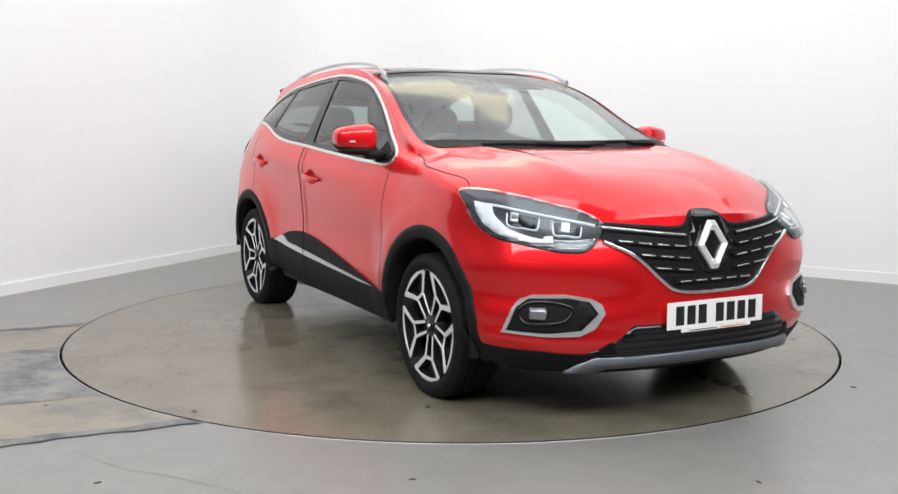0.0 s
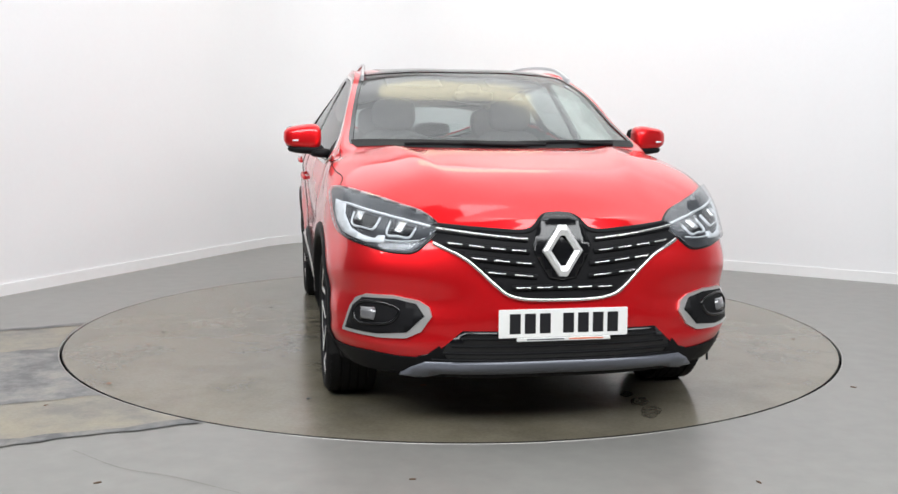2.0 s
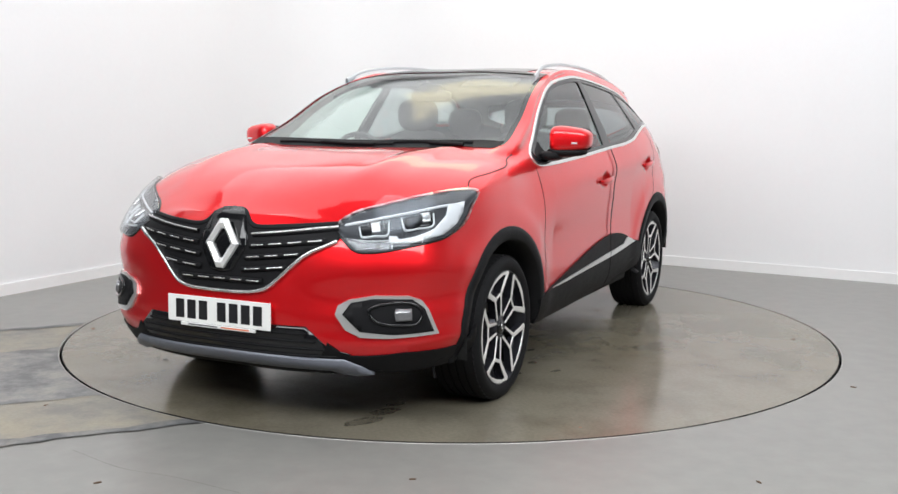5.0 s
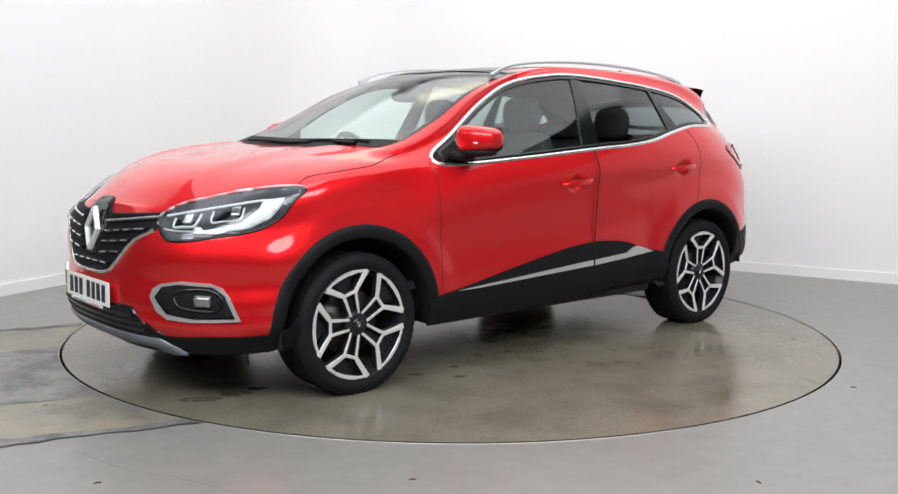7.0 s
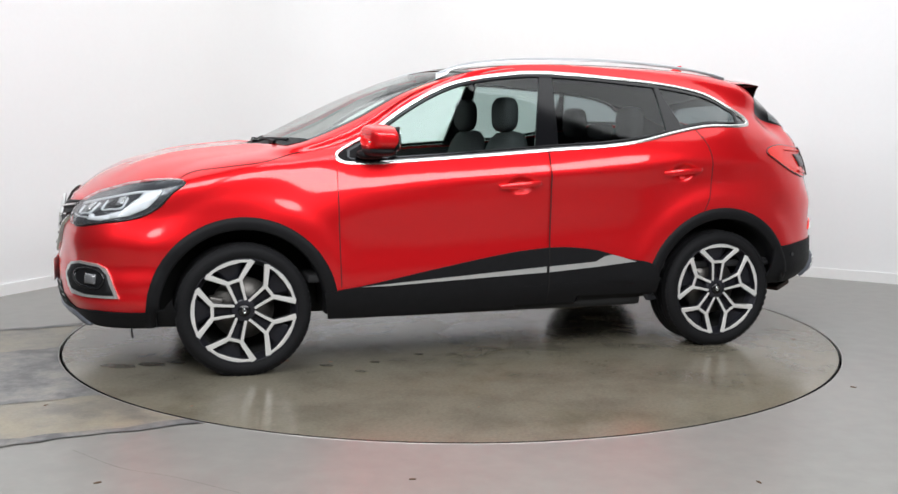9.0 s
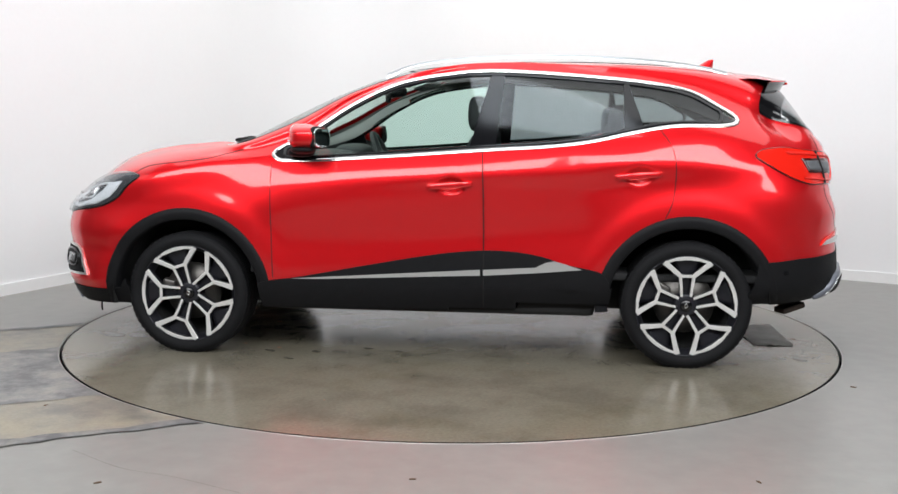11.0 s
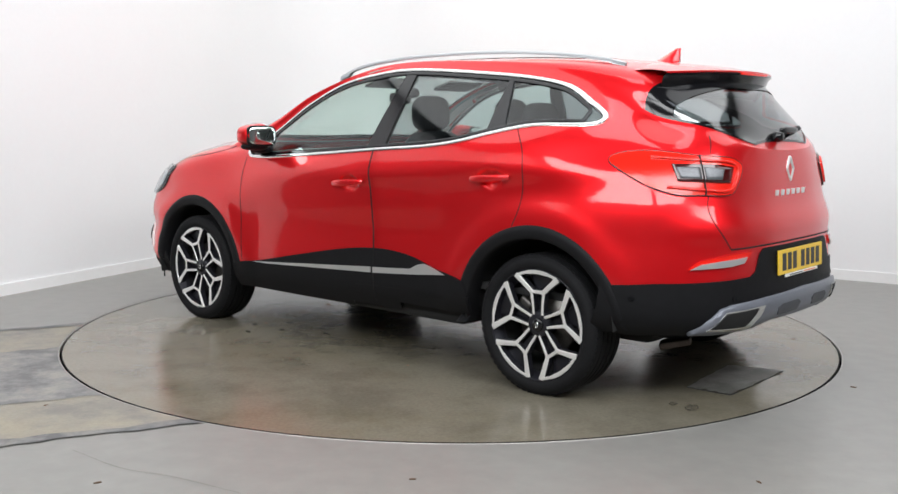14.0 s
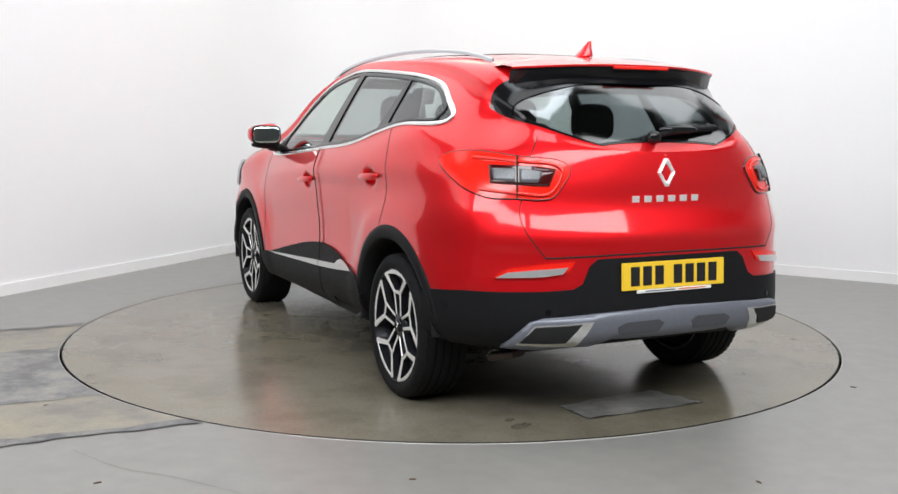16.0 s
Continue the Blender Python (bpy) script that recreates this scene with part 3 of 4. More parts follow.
LOW_F = [(-0.385, 0.405), (-0.42, 0.352), (-0.491, 0.340), (-0.60, 0.338), (-0.73, 0.340), (-0.876, 0.330), (-0.93, 0.330), (-0.977, 0.345), (-1.03, 0.385), (-1.06, 0.30), (-1.08, 0.245), (-0.90, 0.243), (-0.60, 0.248), (-0.385, 0.250)]
both("front_bumper_cladding", lambda: patch_bm([(-a, z) for a, z in LOW_F], -40, 0.006, 0.012, 0.04), BLACK, label="black plastic lower bumper corner")
LOWGR = [(0.395, 0.445), (0.495, 0.354), (0.560, 0.336), (0.560, 0.285), (-0.560, 0.285), (-0.560, 0.336), (-0.495, 0.354), (-0.395, 0.445)]
part("lower_grille", patch_bm(LOWGR, 0, 0.004, 0.01, 0.04), GLOSSBLACK, car, "black lower air intake")
for k in range(4):
    z, w = 0.415 - 0.030 * k, 0.40 + 0.035 * k
    part("lower_grille_bar", strip_bm([(-w, z), (0, z), (w, z)], 0, 0.010, 0.006, n=30, off=0.003), BLACK, car)
SKID = [(-0.53, 0.315), (-0.30, 0.322), (0, 0.325), (0.30, 0.322), (0.53, 0.315), (0.585, 0.285), (0.62, 0.250), (0.53, 0.243), (0.46, 0.268), (0, 0.272), (-0.46, 0.268), (-0.53, 0.243), (-0.62, 0.250), (-0.585, 0.285)]
part("front_skid_plate", patch_bm(SKID, 0, 0.016, 0.02, 0.03, crown=0.004), GREYTRIM, car, "grey painted front skid plate")
part("front_chin", patch_bm([(-0.50, 0.276), (0.50, 0.276), (0.56, 0.238), (-0.56, 0.238)], 0, 0.006, 0.02, 0.04), BLACK, car, "black chin under the skid plate")

# grille
GRL = [(0.500, 0.782), (0.392, 0.732), (0.334, 0.686), (0.263, 0.620), (0.221, 0.588), (0.164, 0.572), (0.08, 0.566)]
GRT = [(0.490, 0.848), (0.28, 0.834), (0.138, 0.830), (0.103, 0.846), (0.075, 0.876), (0.046, 0.890), (0.0, 0.892)]
vee = [tuple(p) for p in smooth_path(GRL + [(-a, z) for a, z in GRL[::-1]], 70)]
top = GRT[:-1] + [(-a, z) for a, z in GRT[::-1]]
part("grille", patch_bm(vee + [(-0.515, 0.82)] + top[::-1] + [(0.515, 0.82)], 0, 0.004, 0.01, 0.03), BLACK, car, "black radiator grille")
part("grille_surround", strip_bm(GRL + [(-a, z) for a, z in GRL[::-1]], 0, 0.016, 0.016, n=90), CHROME, car, "chrome moulding under the grille")
part("grille_brow", strip_bm(GRT + [(-a, z) for a, z in GRT[:-1][::-1]], 0, 0.022, 0.009, n=90), BLACK, car, "black edge of the bonnet above the grille")
BARS = ((0.484, 0.826, 0.138, 0.797), (0.455, 0.782, 0.131, 0.752), (0.368, 0.730, 0.112, 0.704), (0.310, 0.676, 0.104, 0.656), (0.205, 0.614, -0.205, 0.614))
for k, (a0, z0, a1, z1) in enumerate(BARS):
    sides = (1, -1) if k < 4 else (1,)
    for s in sides:
        path = [(s * (a0 + (a1 - a0) * f), z0 + (z1 - z0) * f) for f in (0, 0.5, 1)]
        part("grille_bar", strip_bm(path, 0, 0.022, 0.013, n=24, off=0.003), BLACK, car)
        if k == 0:
            part("grille_blade", strip_bm(path, 0, 0.010, 0.020, n=24, off=0.003), CHROME, car, "thin chrome blade")
            continue
        count = (0, 4, 3, 2, 5)[k]
        for i in range(count):
            f0, f1 = (i + 0.12) / count, (i + 0.80) / count
            seg = [(s * (a0 + (a1 - a0) * f), z0 + (z1 - z0) * f) for f in (f0, (f0 + f1) / 2, f1)]
            part("grille_blade", strip_bm(seg, 0, 0.008, 0.019, n=8, off=0.003), CHROME, car, "short chrome blade")


def diamond_bm(w, h, band, deep):
    """A hollow upright diamond, ridged along its band, facing x."""
    bm = bmesh.new()
    rings = []
    for k, x in ((1.0, 0.0), (0.97, deep * 0.6), (1 - band * 0.5, deep), (1 - band, deep * 0.5), (1 - band, 0.0)):
        kk = k if k > 1 - band + 1e-6 else 1 - band
        ring = [(x, -w / 2 * kk, 0), (x, -0.10 * w * kk, h / 2 * kk), (x, 0.10 * w * kk, h / 2 * kk), (x, w / 2 * kk, 0), (x, 0.10 * w * kk, -h / 2 * kk), (x, -0.10 * w * kk, -h / 2 * kk)]
        rings.append([bm.verts.new(p) for p in ring])
    for a, b in zip(rings, rings[1:]):
        for i in range(6):
            bm.faces.new((a[i], a[(i + 1) % 6], b[(i + 1) % 6], b[i]))
    bmesh.ops.recalc_face_normals(bm, faces=bm.faces)
    return bm


def placed(bm, m):
    bmesh.ops.transform(bm, matrix=m, verts=bm.verts)
    return bm


HOUSE = [(0, 0.896), (0.05, 0.892), (0.078, 0.872), (0.118, 0.775), (0.105, 0.735), (0.055, 0.650), (0, 0.640)]
part("badge_housing", patch_bm(HOUSE + [(-a, z) for a, z in HOUSE[1:-1][::-1]], 0, 0.012, 0.016, 0.03), GLOSSBLACK, car, "gloss black badge housing")
sharp(part("badge", placed(diamond_bm(0.165, 0.205, 0.42, 0.020), pose(2.208, 0, 0.757, 0, -9, 0)), SATIN, car, "plain satin chrome diamond badge", False), 20)

# fog lamps
FOG = [(-0.585, 0.407), (-0.63, 0.510), (-0.66, 0.550), (-0.712, 0.570), (-0.843, 0.575), (-0.943, 0.558), (-0.986, 0.533), (-0.999, 0.497), (-0.961, 0.438), (-0.905, 0.408), (-0.79, 0.403)]
FOG = [(-a, z) for a, z in FOG]
FOGIN = [(-0.624, 0.426), (-0.661, 0.513), (-0.706, 0.549), (-0.844, 0.556), (-0.923, 0.540), (-0.956, 0.497), (-0.897, 0.438), (-0.775, 0.424)]
FOGIN = [(-a + 0.09 * (-a - 0.79), z + 0.10 * (z - 0.49)) for a, z in FOGIN]
for side in (0, 1):
    turn = (lambda b: b) if side == 0 else mirrored
    surround = sharp(part("fog_lamp_surround", turn(patch_bm([(a, z) for a, z in FOG], -40, 0.010, 0.014, 0.03)), BRIGHT, car, "satin chrome fog lamp surround"), 40)
    recess = part("recess", turn(patch_bm(FOGIN, -40, 0.0125, 0.01, 0.03)), BLACK, surround, "black fog lamp recess")
    part("ridge", turn(strip_bm([(0.66, 0.50), (0.70, 0.535), (0.80, 0.54), (0.87, 0.515), (0.85, 0.475), (0.74, 0.455), (0.68, 0.46)], -40, 0.014, 0.010, True, 40, off=0.010)), GLOSSBLACK, surround)
    part("lamp", turn(patch_bm([(0.705, 0.472), (0.705, 0.516), (0.768, 0.518), (0.774, 0.500), (0.768, 0.472)], -40, 0.022, 0.012, 0.02, crown=0.004)), CLEARLAMP, surround, "clear fog lamp with a bright reflector")

# headlights
HEAD = [(-0.366, 0.958), (-0.421, 0.968), (-0.624, 0.946), (-0.778, 0.913), (-0.898, 0.883), (-0.977, 0.832), (-0.950, 0.776), (-0.916, 0.748), (-0.838, 0.745), (-0.691, 0.766), (-0.531, 0.794), (-0.451, 0.843), (-0.404, 0.911)]
HEAD = [tuple(p) for p in smooth_path([(-a, z) for a, z in HEAD], 60, True)]
LED = material("white light guide", (0.64, 0.66, 0.68), 0.25)
HOUSING = speckled("grey lamp housing", (0.075, 0.078, 0.085), 0.25, 80, 0.12, 0.0, 0.5)
for side in (0, 1):
    turn = (lambda b: b) if side == 0 else mirrored
    lamp = part("headlight", turn(patch_bm(HEAD, -40, 0.005, 0.010, 0.015)), HOUSING, car, "clear-lensed headlight with dark housing")
    part("rim", turn(strip_bm(HEAD, -40, 0.012, 0.006, True, 120)), GLOSSBLACK, lamp)
    part("light_guide", turn(strip_bm([(0.945, 0.838), (0.88, 0.850), (0.70, 0.882), (0.52, 0.912), (0.47, 0.912)], -40, 0.012, 0.012, n=40)), LED, lamp, "white light guide")
    part("light_guide", turn(patch_bm([(0.44, 0.925), (0.52, 0.912), (0.535, 0.875), (0.60, 0.822), (0.68, 0.798), (0.745, 0.788), (0.755, 0.800), (0.785, 0.800), (0.79, 0.775), (0.70, 0.774), (0.56, 0.800), (0.49, 0.840), (0.455, 0.885)], -40, 0.011, 0.006, 0.02)), LED, lamp, "broad white light guide")
    part("light_guide", turn(strip_bm([(0.79, 0.785), (0.86, 0.783), (0.93, 0.788)], -40, 0.007, 0.012, n=14)), LED, lamp)
    part("projector", turn(patch_bm([(0.585, 0.888), (0.72, 0.862), (0.71, 0.815), (0.62, 0.828), (0.595, 0.845)], -40, 0.0075, 0.004, 0.02)), GLOSSBLACK, lamp)
    part("projector", turn(patch_bm([(0.775, 0.850), (0.89, 0.832), (0.885, 0.795), (0.80, 0.805)], -40, 0.0075, 0.004, 0.02)), GLOSSBLACK, lamp)
    for path in ([(0.59, 0.880), (0.60, 0.838), (0.665, 0.826), (0.718, 0.822), (0.722, 0.860)], [(0.775, 0.848), (0.79, 0.805), (0.84, 0.800), (0.888, 0.798), (0.893, 0.828)]):
        part("light_bracket", turn(strip_bm(path, -40, 0.008, 0.014, n=30)), LED, lamp)
    for a0, z0 in ((0.605, 0.852), (0.812, 0.816)):
        part("reflector", turn(patch_bm([(a0, z0), (a0 + 0.035, z0 - 0.005), (a0 + 0.035, z0 + 0.028), (a0, z0 + 0.033)], -40, 0.013, 0.006, 0.02)), CHROME, lamp)
    part("lens", turn(patch_bm(HEAD, -40, 0.020, 0.016, 0.02)), LENS, lamp, "clear plastic lens").visible_shadow = False

# panel gaps
GATE = [(-0.535, 1.205), (-0.590, 1.109), (-0.632, 0.963), (-0.649, 0.897), (-0.637, 0.825), (-0.57, 0.722)]
for path, th in (([(-0.855, 1.04), (-0.857, 0.95), (-0.853, 0.723), (-0.845, 0.43)], 90), ([(0.268, 1.105), (0.276, 0.849), (0.279, 0.62), (0.279, 0.30)], 90),
                 ([(1.165, 1.232), (1.228, 1.136), (1.248, 1.026), (1.234, 0.86), (1.20, 0.78)], 90)):
    both("door_gap", lambda: strip_bm(path, th, 0.0050, 0.0010, n=40, off=0.0135 if path[0][0] == 0.268 else 0), GAP, label="dark shut line")
both("bonnet_gap", lambda: strip_bm([(-1.03, 1.105), (-1.116, 1.082), (-1.212, 1.057), (-1.379, 1.035), (-1.560, 1.008), (-1.62, 0.975)], 90, 0.006, 0.0012, n=40), GAP, label="dark shut line")
both("tailgate_gap", lambda: strip_bm(GATE, 180, 0.005, 0.0012, n=50), GAP, label="dark shut line")
part("tailgate_gap", strip_bm([(-0.57, 0.722), (-0.3, 0.728), (0, 0.73), (0.3, 0.728), (0.57, 0.722)], 180, 0.008, 0.0015, n=40), GAP, car, "dark shut line")

# rear lamps
TAILRED = material("red lamp plastic", (0.74, 0.016, 0.008), 0.16, 0.0, Coat_Weight=0.3, Coat_Roughness=0.08)
TAILDARK = material("deep red lamp plastic", (0.045, 0.003, 0.003), 0.1, 0.0, Coat_Weight=0.5)
REVERSE = speckled("grey clear lamp plastic", (0.13, 0.135, 0.145), 0.35, 120, 0.3, 0.0, 0.3)
TAIL = [tuple(p) for p in smooth_path([(0.121, 1.092), (0.145, 1.118), (0.249, 1.137), (0.450, 1.119), (0.617, 1.103), (0.658, 1.072), (0.619, 0.990), (0.586, 0.958), (0.440, 0.954), (0.331, 0.956), (0.225, 0.994)], 60, True)]
for side in (0, 1):
    turn = (lambda b: b) if side == 0 else mirrored
    lamp = sharp(part("tail_light", turn(patch_bm(TAIL, 150, 0.008, 0.014, 0.03)), TAILRED, car, "red wrap-around tail light"), 40)
    part("rim", turn(strip_bm(TAIL, 150, 0.008, 0.005, True, 120, off=0.003)), TAILDARK, lamp)
    part("dark_field", turn(patch_bm([(0.338, 1.080), (0.520, 1.080), (0.600, 1.070), (0.575, 1.004), (0.345, 1.010)], 150, 0.014, 0.004, 0.03)), TAILDARK, lamp)
    part("reverse_lamp", turn(patch_bm([(0.352, 1.066), (0.443, 1.068), (0.443, 1.016), (0.358, 1.022)], 150, 0.017, 0.006, 0.03)), REVERSE, lamp, "clear reversing lamp")
    part("indicator", turn(patch_bm([(0.461, 1.068), (0.548, 1.060), (0.532, 1.016), (0.461, 1.016)], 150, 0.017, 0.006, 0.03)), REVERSE, lamp, "clear indicator")
    part("lamp_gap", turn(strip_bm([(0.452, 0.955), (0.452, 1.04), (0.452, 1.119)], 150, 0.005, 0.006, n=16, off=0.014)), GAP, lamp)
    part("light_bar", turn(strip_bm([(0.30, 0.985), (0.45, 0.975), (0.58, 0.977), (0.625, 1.06), (0.60, 1.085), (0.45, 1.098), (0.27, 1.108)], 150, 0.012, 0.006, n=40, off=0.011)), TAILRED, lamp)

# rear bumper
LOW_R = [(0.06, 0.560), (0.237, 0.578), (0.353, 0.583), (0.611, 0.594), (0.680, 0.598), (0.716, 0.618), (0.745, 0.690), (0.775, 0.714), (0.80, 0.716), (0.95, 0.717), (1.13, 0.718)]
LOW_R = LOW_R + [(1.13, 0.372), (0.70, 0.360), (0.30, 0.350), (0.04, 0.345)]
both("rear_bumper_cladding", lambda: patch_bm(LOW_R, 150, 0.006, 0.014, 0.04), BLACK, label="black plastic rear bumper cladding")
RS = [(-0.693, 0.365), (-0.67, 0.42), (-0.63, 0.47), (-0.58, 0.486), (-0.34, 0.500), (0, 0.510)]
RSB = [(0, 0.400), (-0.30, 0.402), (-0.36, 0.375), (-0.60, 0.362)]
outline = RS + [(-a, z) for a, z in RS[:-1][::-1]] + [(-a, z) for a, z in RSB[:0:-1]] + RSB
part("rear_skid_plate", patch_bm(outline, 180, 0.022, 0.024, 0.03, crown=0.004), GREYTRIM, car, "grey painted rear skid plate")
# recesses laid on as flat patches, their shade put into a darker skid grey
both("skid_recess_shade", lambda: patch_bm([(-0.285, 0.446), (-0.25, 0.460), (-0.10, 0.464), (-0.07, 0.450), (-0.09, 0.424), (-0.27, 0.420)], 180, 0.028, 0.004, 0.03), speckled("skid plate grey, darkened", (0.06, 0.063, 0.072), 0.5, 60, 0.1), label="flat darkened patch for a recess in the skid plate")
both("exhaust_trim", lambda: patch_bm([(-0.660, 0.392), (-0.612, 0.460), (-0.388, 0.470), (-0.445, 0.384)], 180, 0.029, 0.006, 0.03), CHROME, label="chrome exhaust finisher")
both("exhaust_opening", lambda: patch_bm([(-0.652, 0.402), (-0.608, 0.454), (-0.440, 0.462), (-0.494, 0.404)], 180, 0.033, 0.006, 0.03), DARK, label="black exhaust opening")
both("rear_reflector", lambda: patch_bm([(0.365, 0.640), (0.40, 0.668), (0.426, 0.680), (0.56, 0.700), (0.685, 0.708), (0.655, 0.665), (0.60, 0.650)], 150, 0.008, 0.01, 0.03), TAILRED, label="red rear reflector")
both("rear_fog_lamp", lambda: patch_bm([(0.372, 0.640), (0.42, 0.664), (0.52, 0.676), (0.655, 0.686), (0.635, 0.660), (0.56, 0.650)], 150, 0.012, 0.006, 0.03), BRIGHT, label="clear strip lamp")
for a in (0.16, 0.58):
    both("parking_sensor", lambda: patch_bm([(a + 0.011 * math.cos(k), 0.51 + 0.011 * math.sin(k)) for k in np.linspace(0, 5.8, 12)], 150, 0.009, 0.004, 0.02), GLOSSBLACK)


def rod_bm(pts, r, n=8):
    rows = []
    for i, p in enumerate(pts):
        d = (Vector(pts[min(i + 1, len(pts) - 1)]) - Vector(pts[max(i - 1, 0)])).normalized()
        u = d.cross(Vector((0, 0, 1))).normalized()
        w = d.cross(u)
        rows.append([Vector(p) + (u * math.cos(2 * math.pi * k / n) + w * math.sin(2 * math.pi * k / n)) * r for k in range(n)])
    bm = grid_bm(rows, close=True)
    bmesh.ops.recalc_face_normals(bm, faces=bm.faces)
    return bm


# ---- wheels ----
def revolve_bm(profile, n=72):
    """A ring round the y axis from (radius, y) points."""
    rows = [[(r * math.cos(2 * math.pi * i / n), y, r * math.sin(2 * math.pi * i / n)) for i in range(n)] for r, y in profile]
    bm = grid_bm(rows, close=True)
    bmesh.ops.recalc_face_normals(bm, faces=bm.faces)
    return bm


def bar_path_bm(pts, width, deep, closed=False):
    """A flat bar in the wheel's face (x, z, y of the face), with chamfered edges."""
    p = np.asarray(pts, float)
    rows = []
    for i in range(len(p)):
        d = p[min(i + 1, len(p) - 1), :2] - p[max(i - 1, 0), :2]
        d /= np.linalg.norm(d)
        s = np.array([-d[1], d[0]])
        w = width[i] / 2 if hasattr(width, "__len__") else width / 2
        rows.append([(p[i, 0] + s[0] * w * k, p[i, 2] + y, p[i, 1] + s[1] * w * k) for k, y in ((-1.25, -deep), (-1, -0.002), (-0.82, 0), (0.82, 0), (1, -0.002), (1.25, -deep))])
    bm = grid_bm(rows)
    ends = [e for e in bm.edges if e.is_boundary]
    bmesh.ops.holes_fill(bm, edges=ends, sides=8)
    bmesh.ops.recalc_face_normals(bm, faces=bm.faces)
    return bm


def polar(r, deg, y):
    return (r * math.cos(radians(deg)), r * math.sin(radians(deg)), y)


def merged(*bms):
    me = bpy.data.meshes.new("tmp")
    out = bmesh.new()
    for b in bms:
        b.to_mesh(me)
        b.free()
        out.from_mesh(me)
    bpy.data.meshes.remove(me)
    return out


RIM_R = 0.260


def build_wheel(parent):
    wheel = part("wheel", revolve_bm(((RIM_R - 0.004, -0.012), (RIM_R, -0.004), (RIM_R + 0.004, -0.012), (RIM_R + 0.004, -0.20), (RIM_R - 0.02, -0.20), (RIM_R - 0.028, -0.05), (RIM_R - 0.012, -0.03), (RIM_R - 0.004, -0.012))), DARKALLOY, parent, "dark alloy wheel with machined twin spokes")
    tyre = [(RIM_R + 0.001, -0.010), (RIM_R + 0.010, -0.002), (RIM_R + 0.030, 0.004), (RIM_R + 0.048, 0.001), (TYRE_R - 0.010, -0.012), (TYRE_R - 0.003, -0.022)]
    tread = []
    for k in range(5):
        y0 = -0.030 - k * 0.038
        tread += [(TYRE_R, y0), (TYRE_R, y0 - 0.029), (TYRE_R - 0.007, y0 - 0.030), (TYRE_R - 0.007, y0 - 0.037)]
    tyre_ob = sharp(part("tyre", revolve_bm(tyre + tread + [(TYRE_R - 0.012, -0.222), (RIM_R + 0.03, -0.228), (RIM_R, -0.215)], 96), RUBBER, wheel, "black low-profile road tyre"), 35)
    # shoulder blocks of the tread
    bms = []
    for i in range(60):
        b = box_bm(-0.011, 0.011, -0.034, -0.016, TYRE_R - 0.012, TYRE_R - 0.0015)
        bms.append(placed(b, pose(0, 0, 0, 0, 6 * i, 0)))
    part("tread_shoulder", merged(*bms), RUBBER, wheel, smooth=False)
    part("barrel", revolve_bm(((0.235, -0.05), (0.225, -0.19), (0.06, -0.195))), DARK, wheel)
    part("brake_disc", revolve_bm(((0.05, -0.098), (0.155, -0.100), (0.157, -0.122), (0.05, -0.125))), STEEL, wheel, "worn steel brake disc")
    part("brake_caliper", placed(box_bm(-0.035, 0.035, -0.13, -0.075, 0.10, 0.175, 0.012), pose(0, 0, 0, 0, 60, 0)), STEEL, wheel)
    part("hub", revolve_bm(((0.0005, -0.030), (0.05, -0.028), (0.062, -0.036), (0.066, -0.09))), DARKALLOY, wheel)
    cap = part("centre_cap", revolve_bm(((0.0005, -0.016), (0.026, -0.017), (0.030, -0.022), (0.031, -0.035))), GLOSSBLACK, wheel, "black centre cap")
    part("cap_badge", placed(diamond_bm(0.022, 0.030, 0.45, 0.003), pose(0, -0.0165, 0, 0, 0, 90)), CHROME, wheel)
    for k in range(5):
        c = 90 + 72 * k
        lb = placed(revolve_bm(((0.0005, -0.030), (0.008, -0.030), (0.009, -0.05)), 10), pose(0.046 * math.cos(radians(c + 36)), 0, 0.046 * math.sin(radians(c + 36))))
        part("wheel_bolt", lb, STEEL, wheel)
        for deep, drop, grow, mat, name, lab in ((0.002, 0.0, 0.0, ALLOY, "spoke", "machined bright alloy twin spoke"), (0.034, -0.0015, 0.0, DARKALLOY, "spoke_flank", "")):
            legs = []
            low = lambda r, d, y: polar(r, d, y + drop)
            for s in (-1, 1):
                legs.append(bar_path_bm([low(0.052, c + s * 27, -0.024), low(0.10, c + s * 16, -0.020), low(0.162, c + s * 12.5, -0.016)], (0.0105, 0.0115, 0.0135), deep))
                legs.append(bar_path_bm([low(0.148, c + s * 9.5, -0.016), low(0.172, c + s * 15.5, -0.014), low(0.212, c + s * 22.5, -0.010), low(0.256, c + s * 27.5, -0.006)], (0.016, 0.0185, 0.020, 0.024), deep))
            legs.append(bar_path_bm([low(0.158, c - 13, -0.0165), low(0.154, c, -0.0175), low(0.158, c + 13, -0.0165)], 0.013, deep))
            legs.append(bar_path_bm([low(0.249, c + a, -0.0065) for a in range(-27, 28, 6)], [0.011 + 0.006 * (abs(a) < 14) for a in range(-27, 28, 6)], deep))
            part(name, merged(*legs), mat, wheel, lab, smooth=False)
        pocket = bar_path_bm([polar(0.06, c, -0.055), polar(0.16, c, -0.05), polar(0.235, c, -0.045)], (0.03, 0.05, 0.13), 0.01)
        part("spoke_back", pocket, DARKALLOY, wheel)
    return wheel


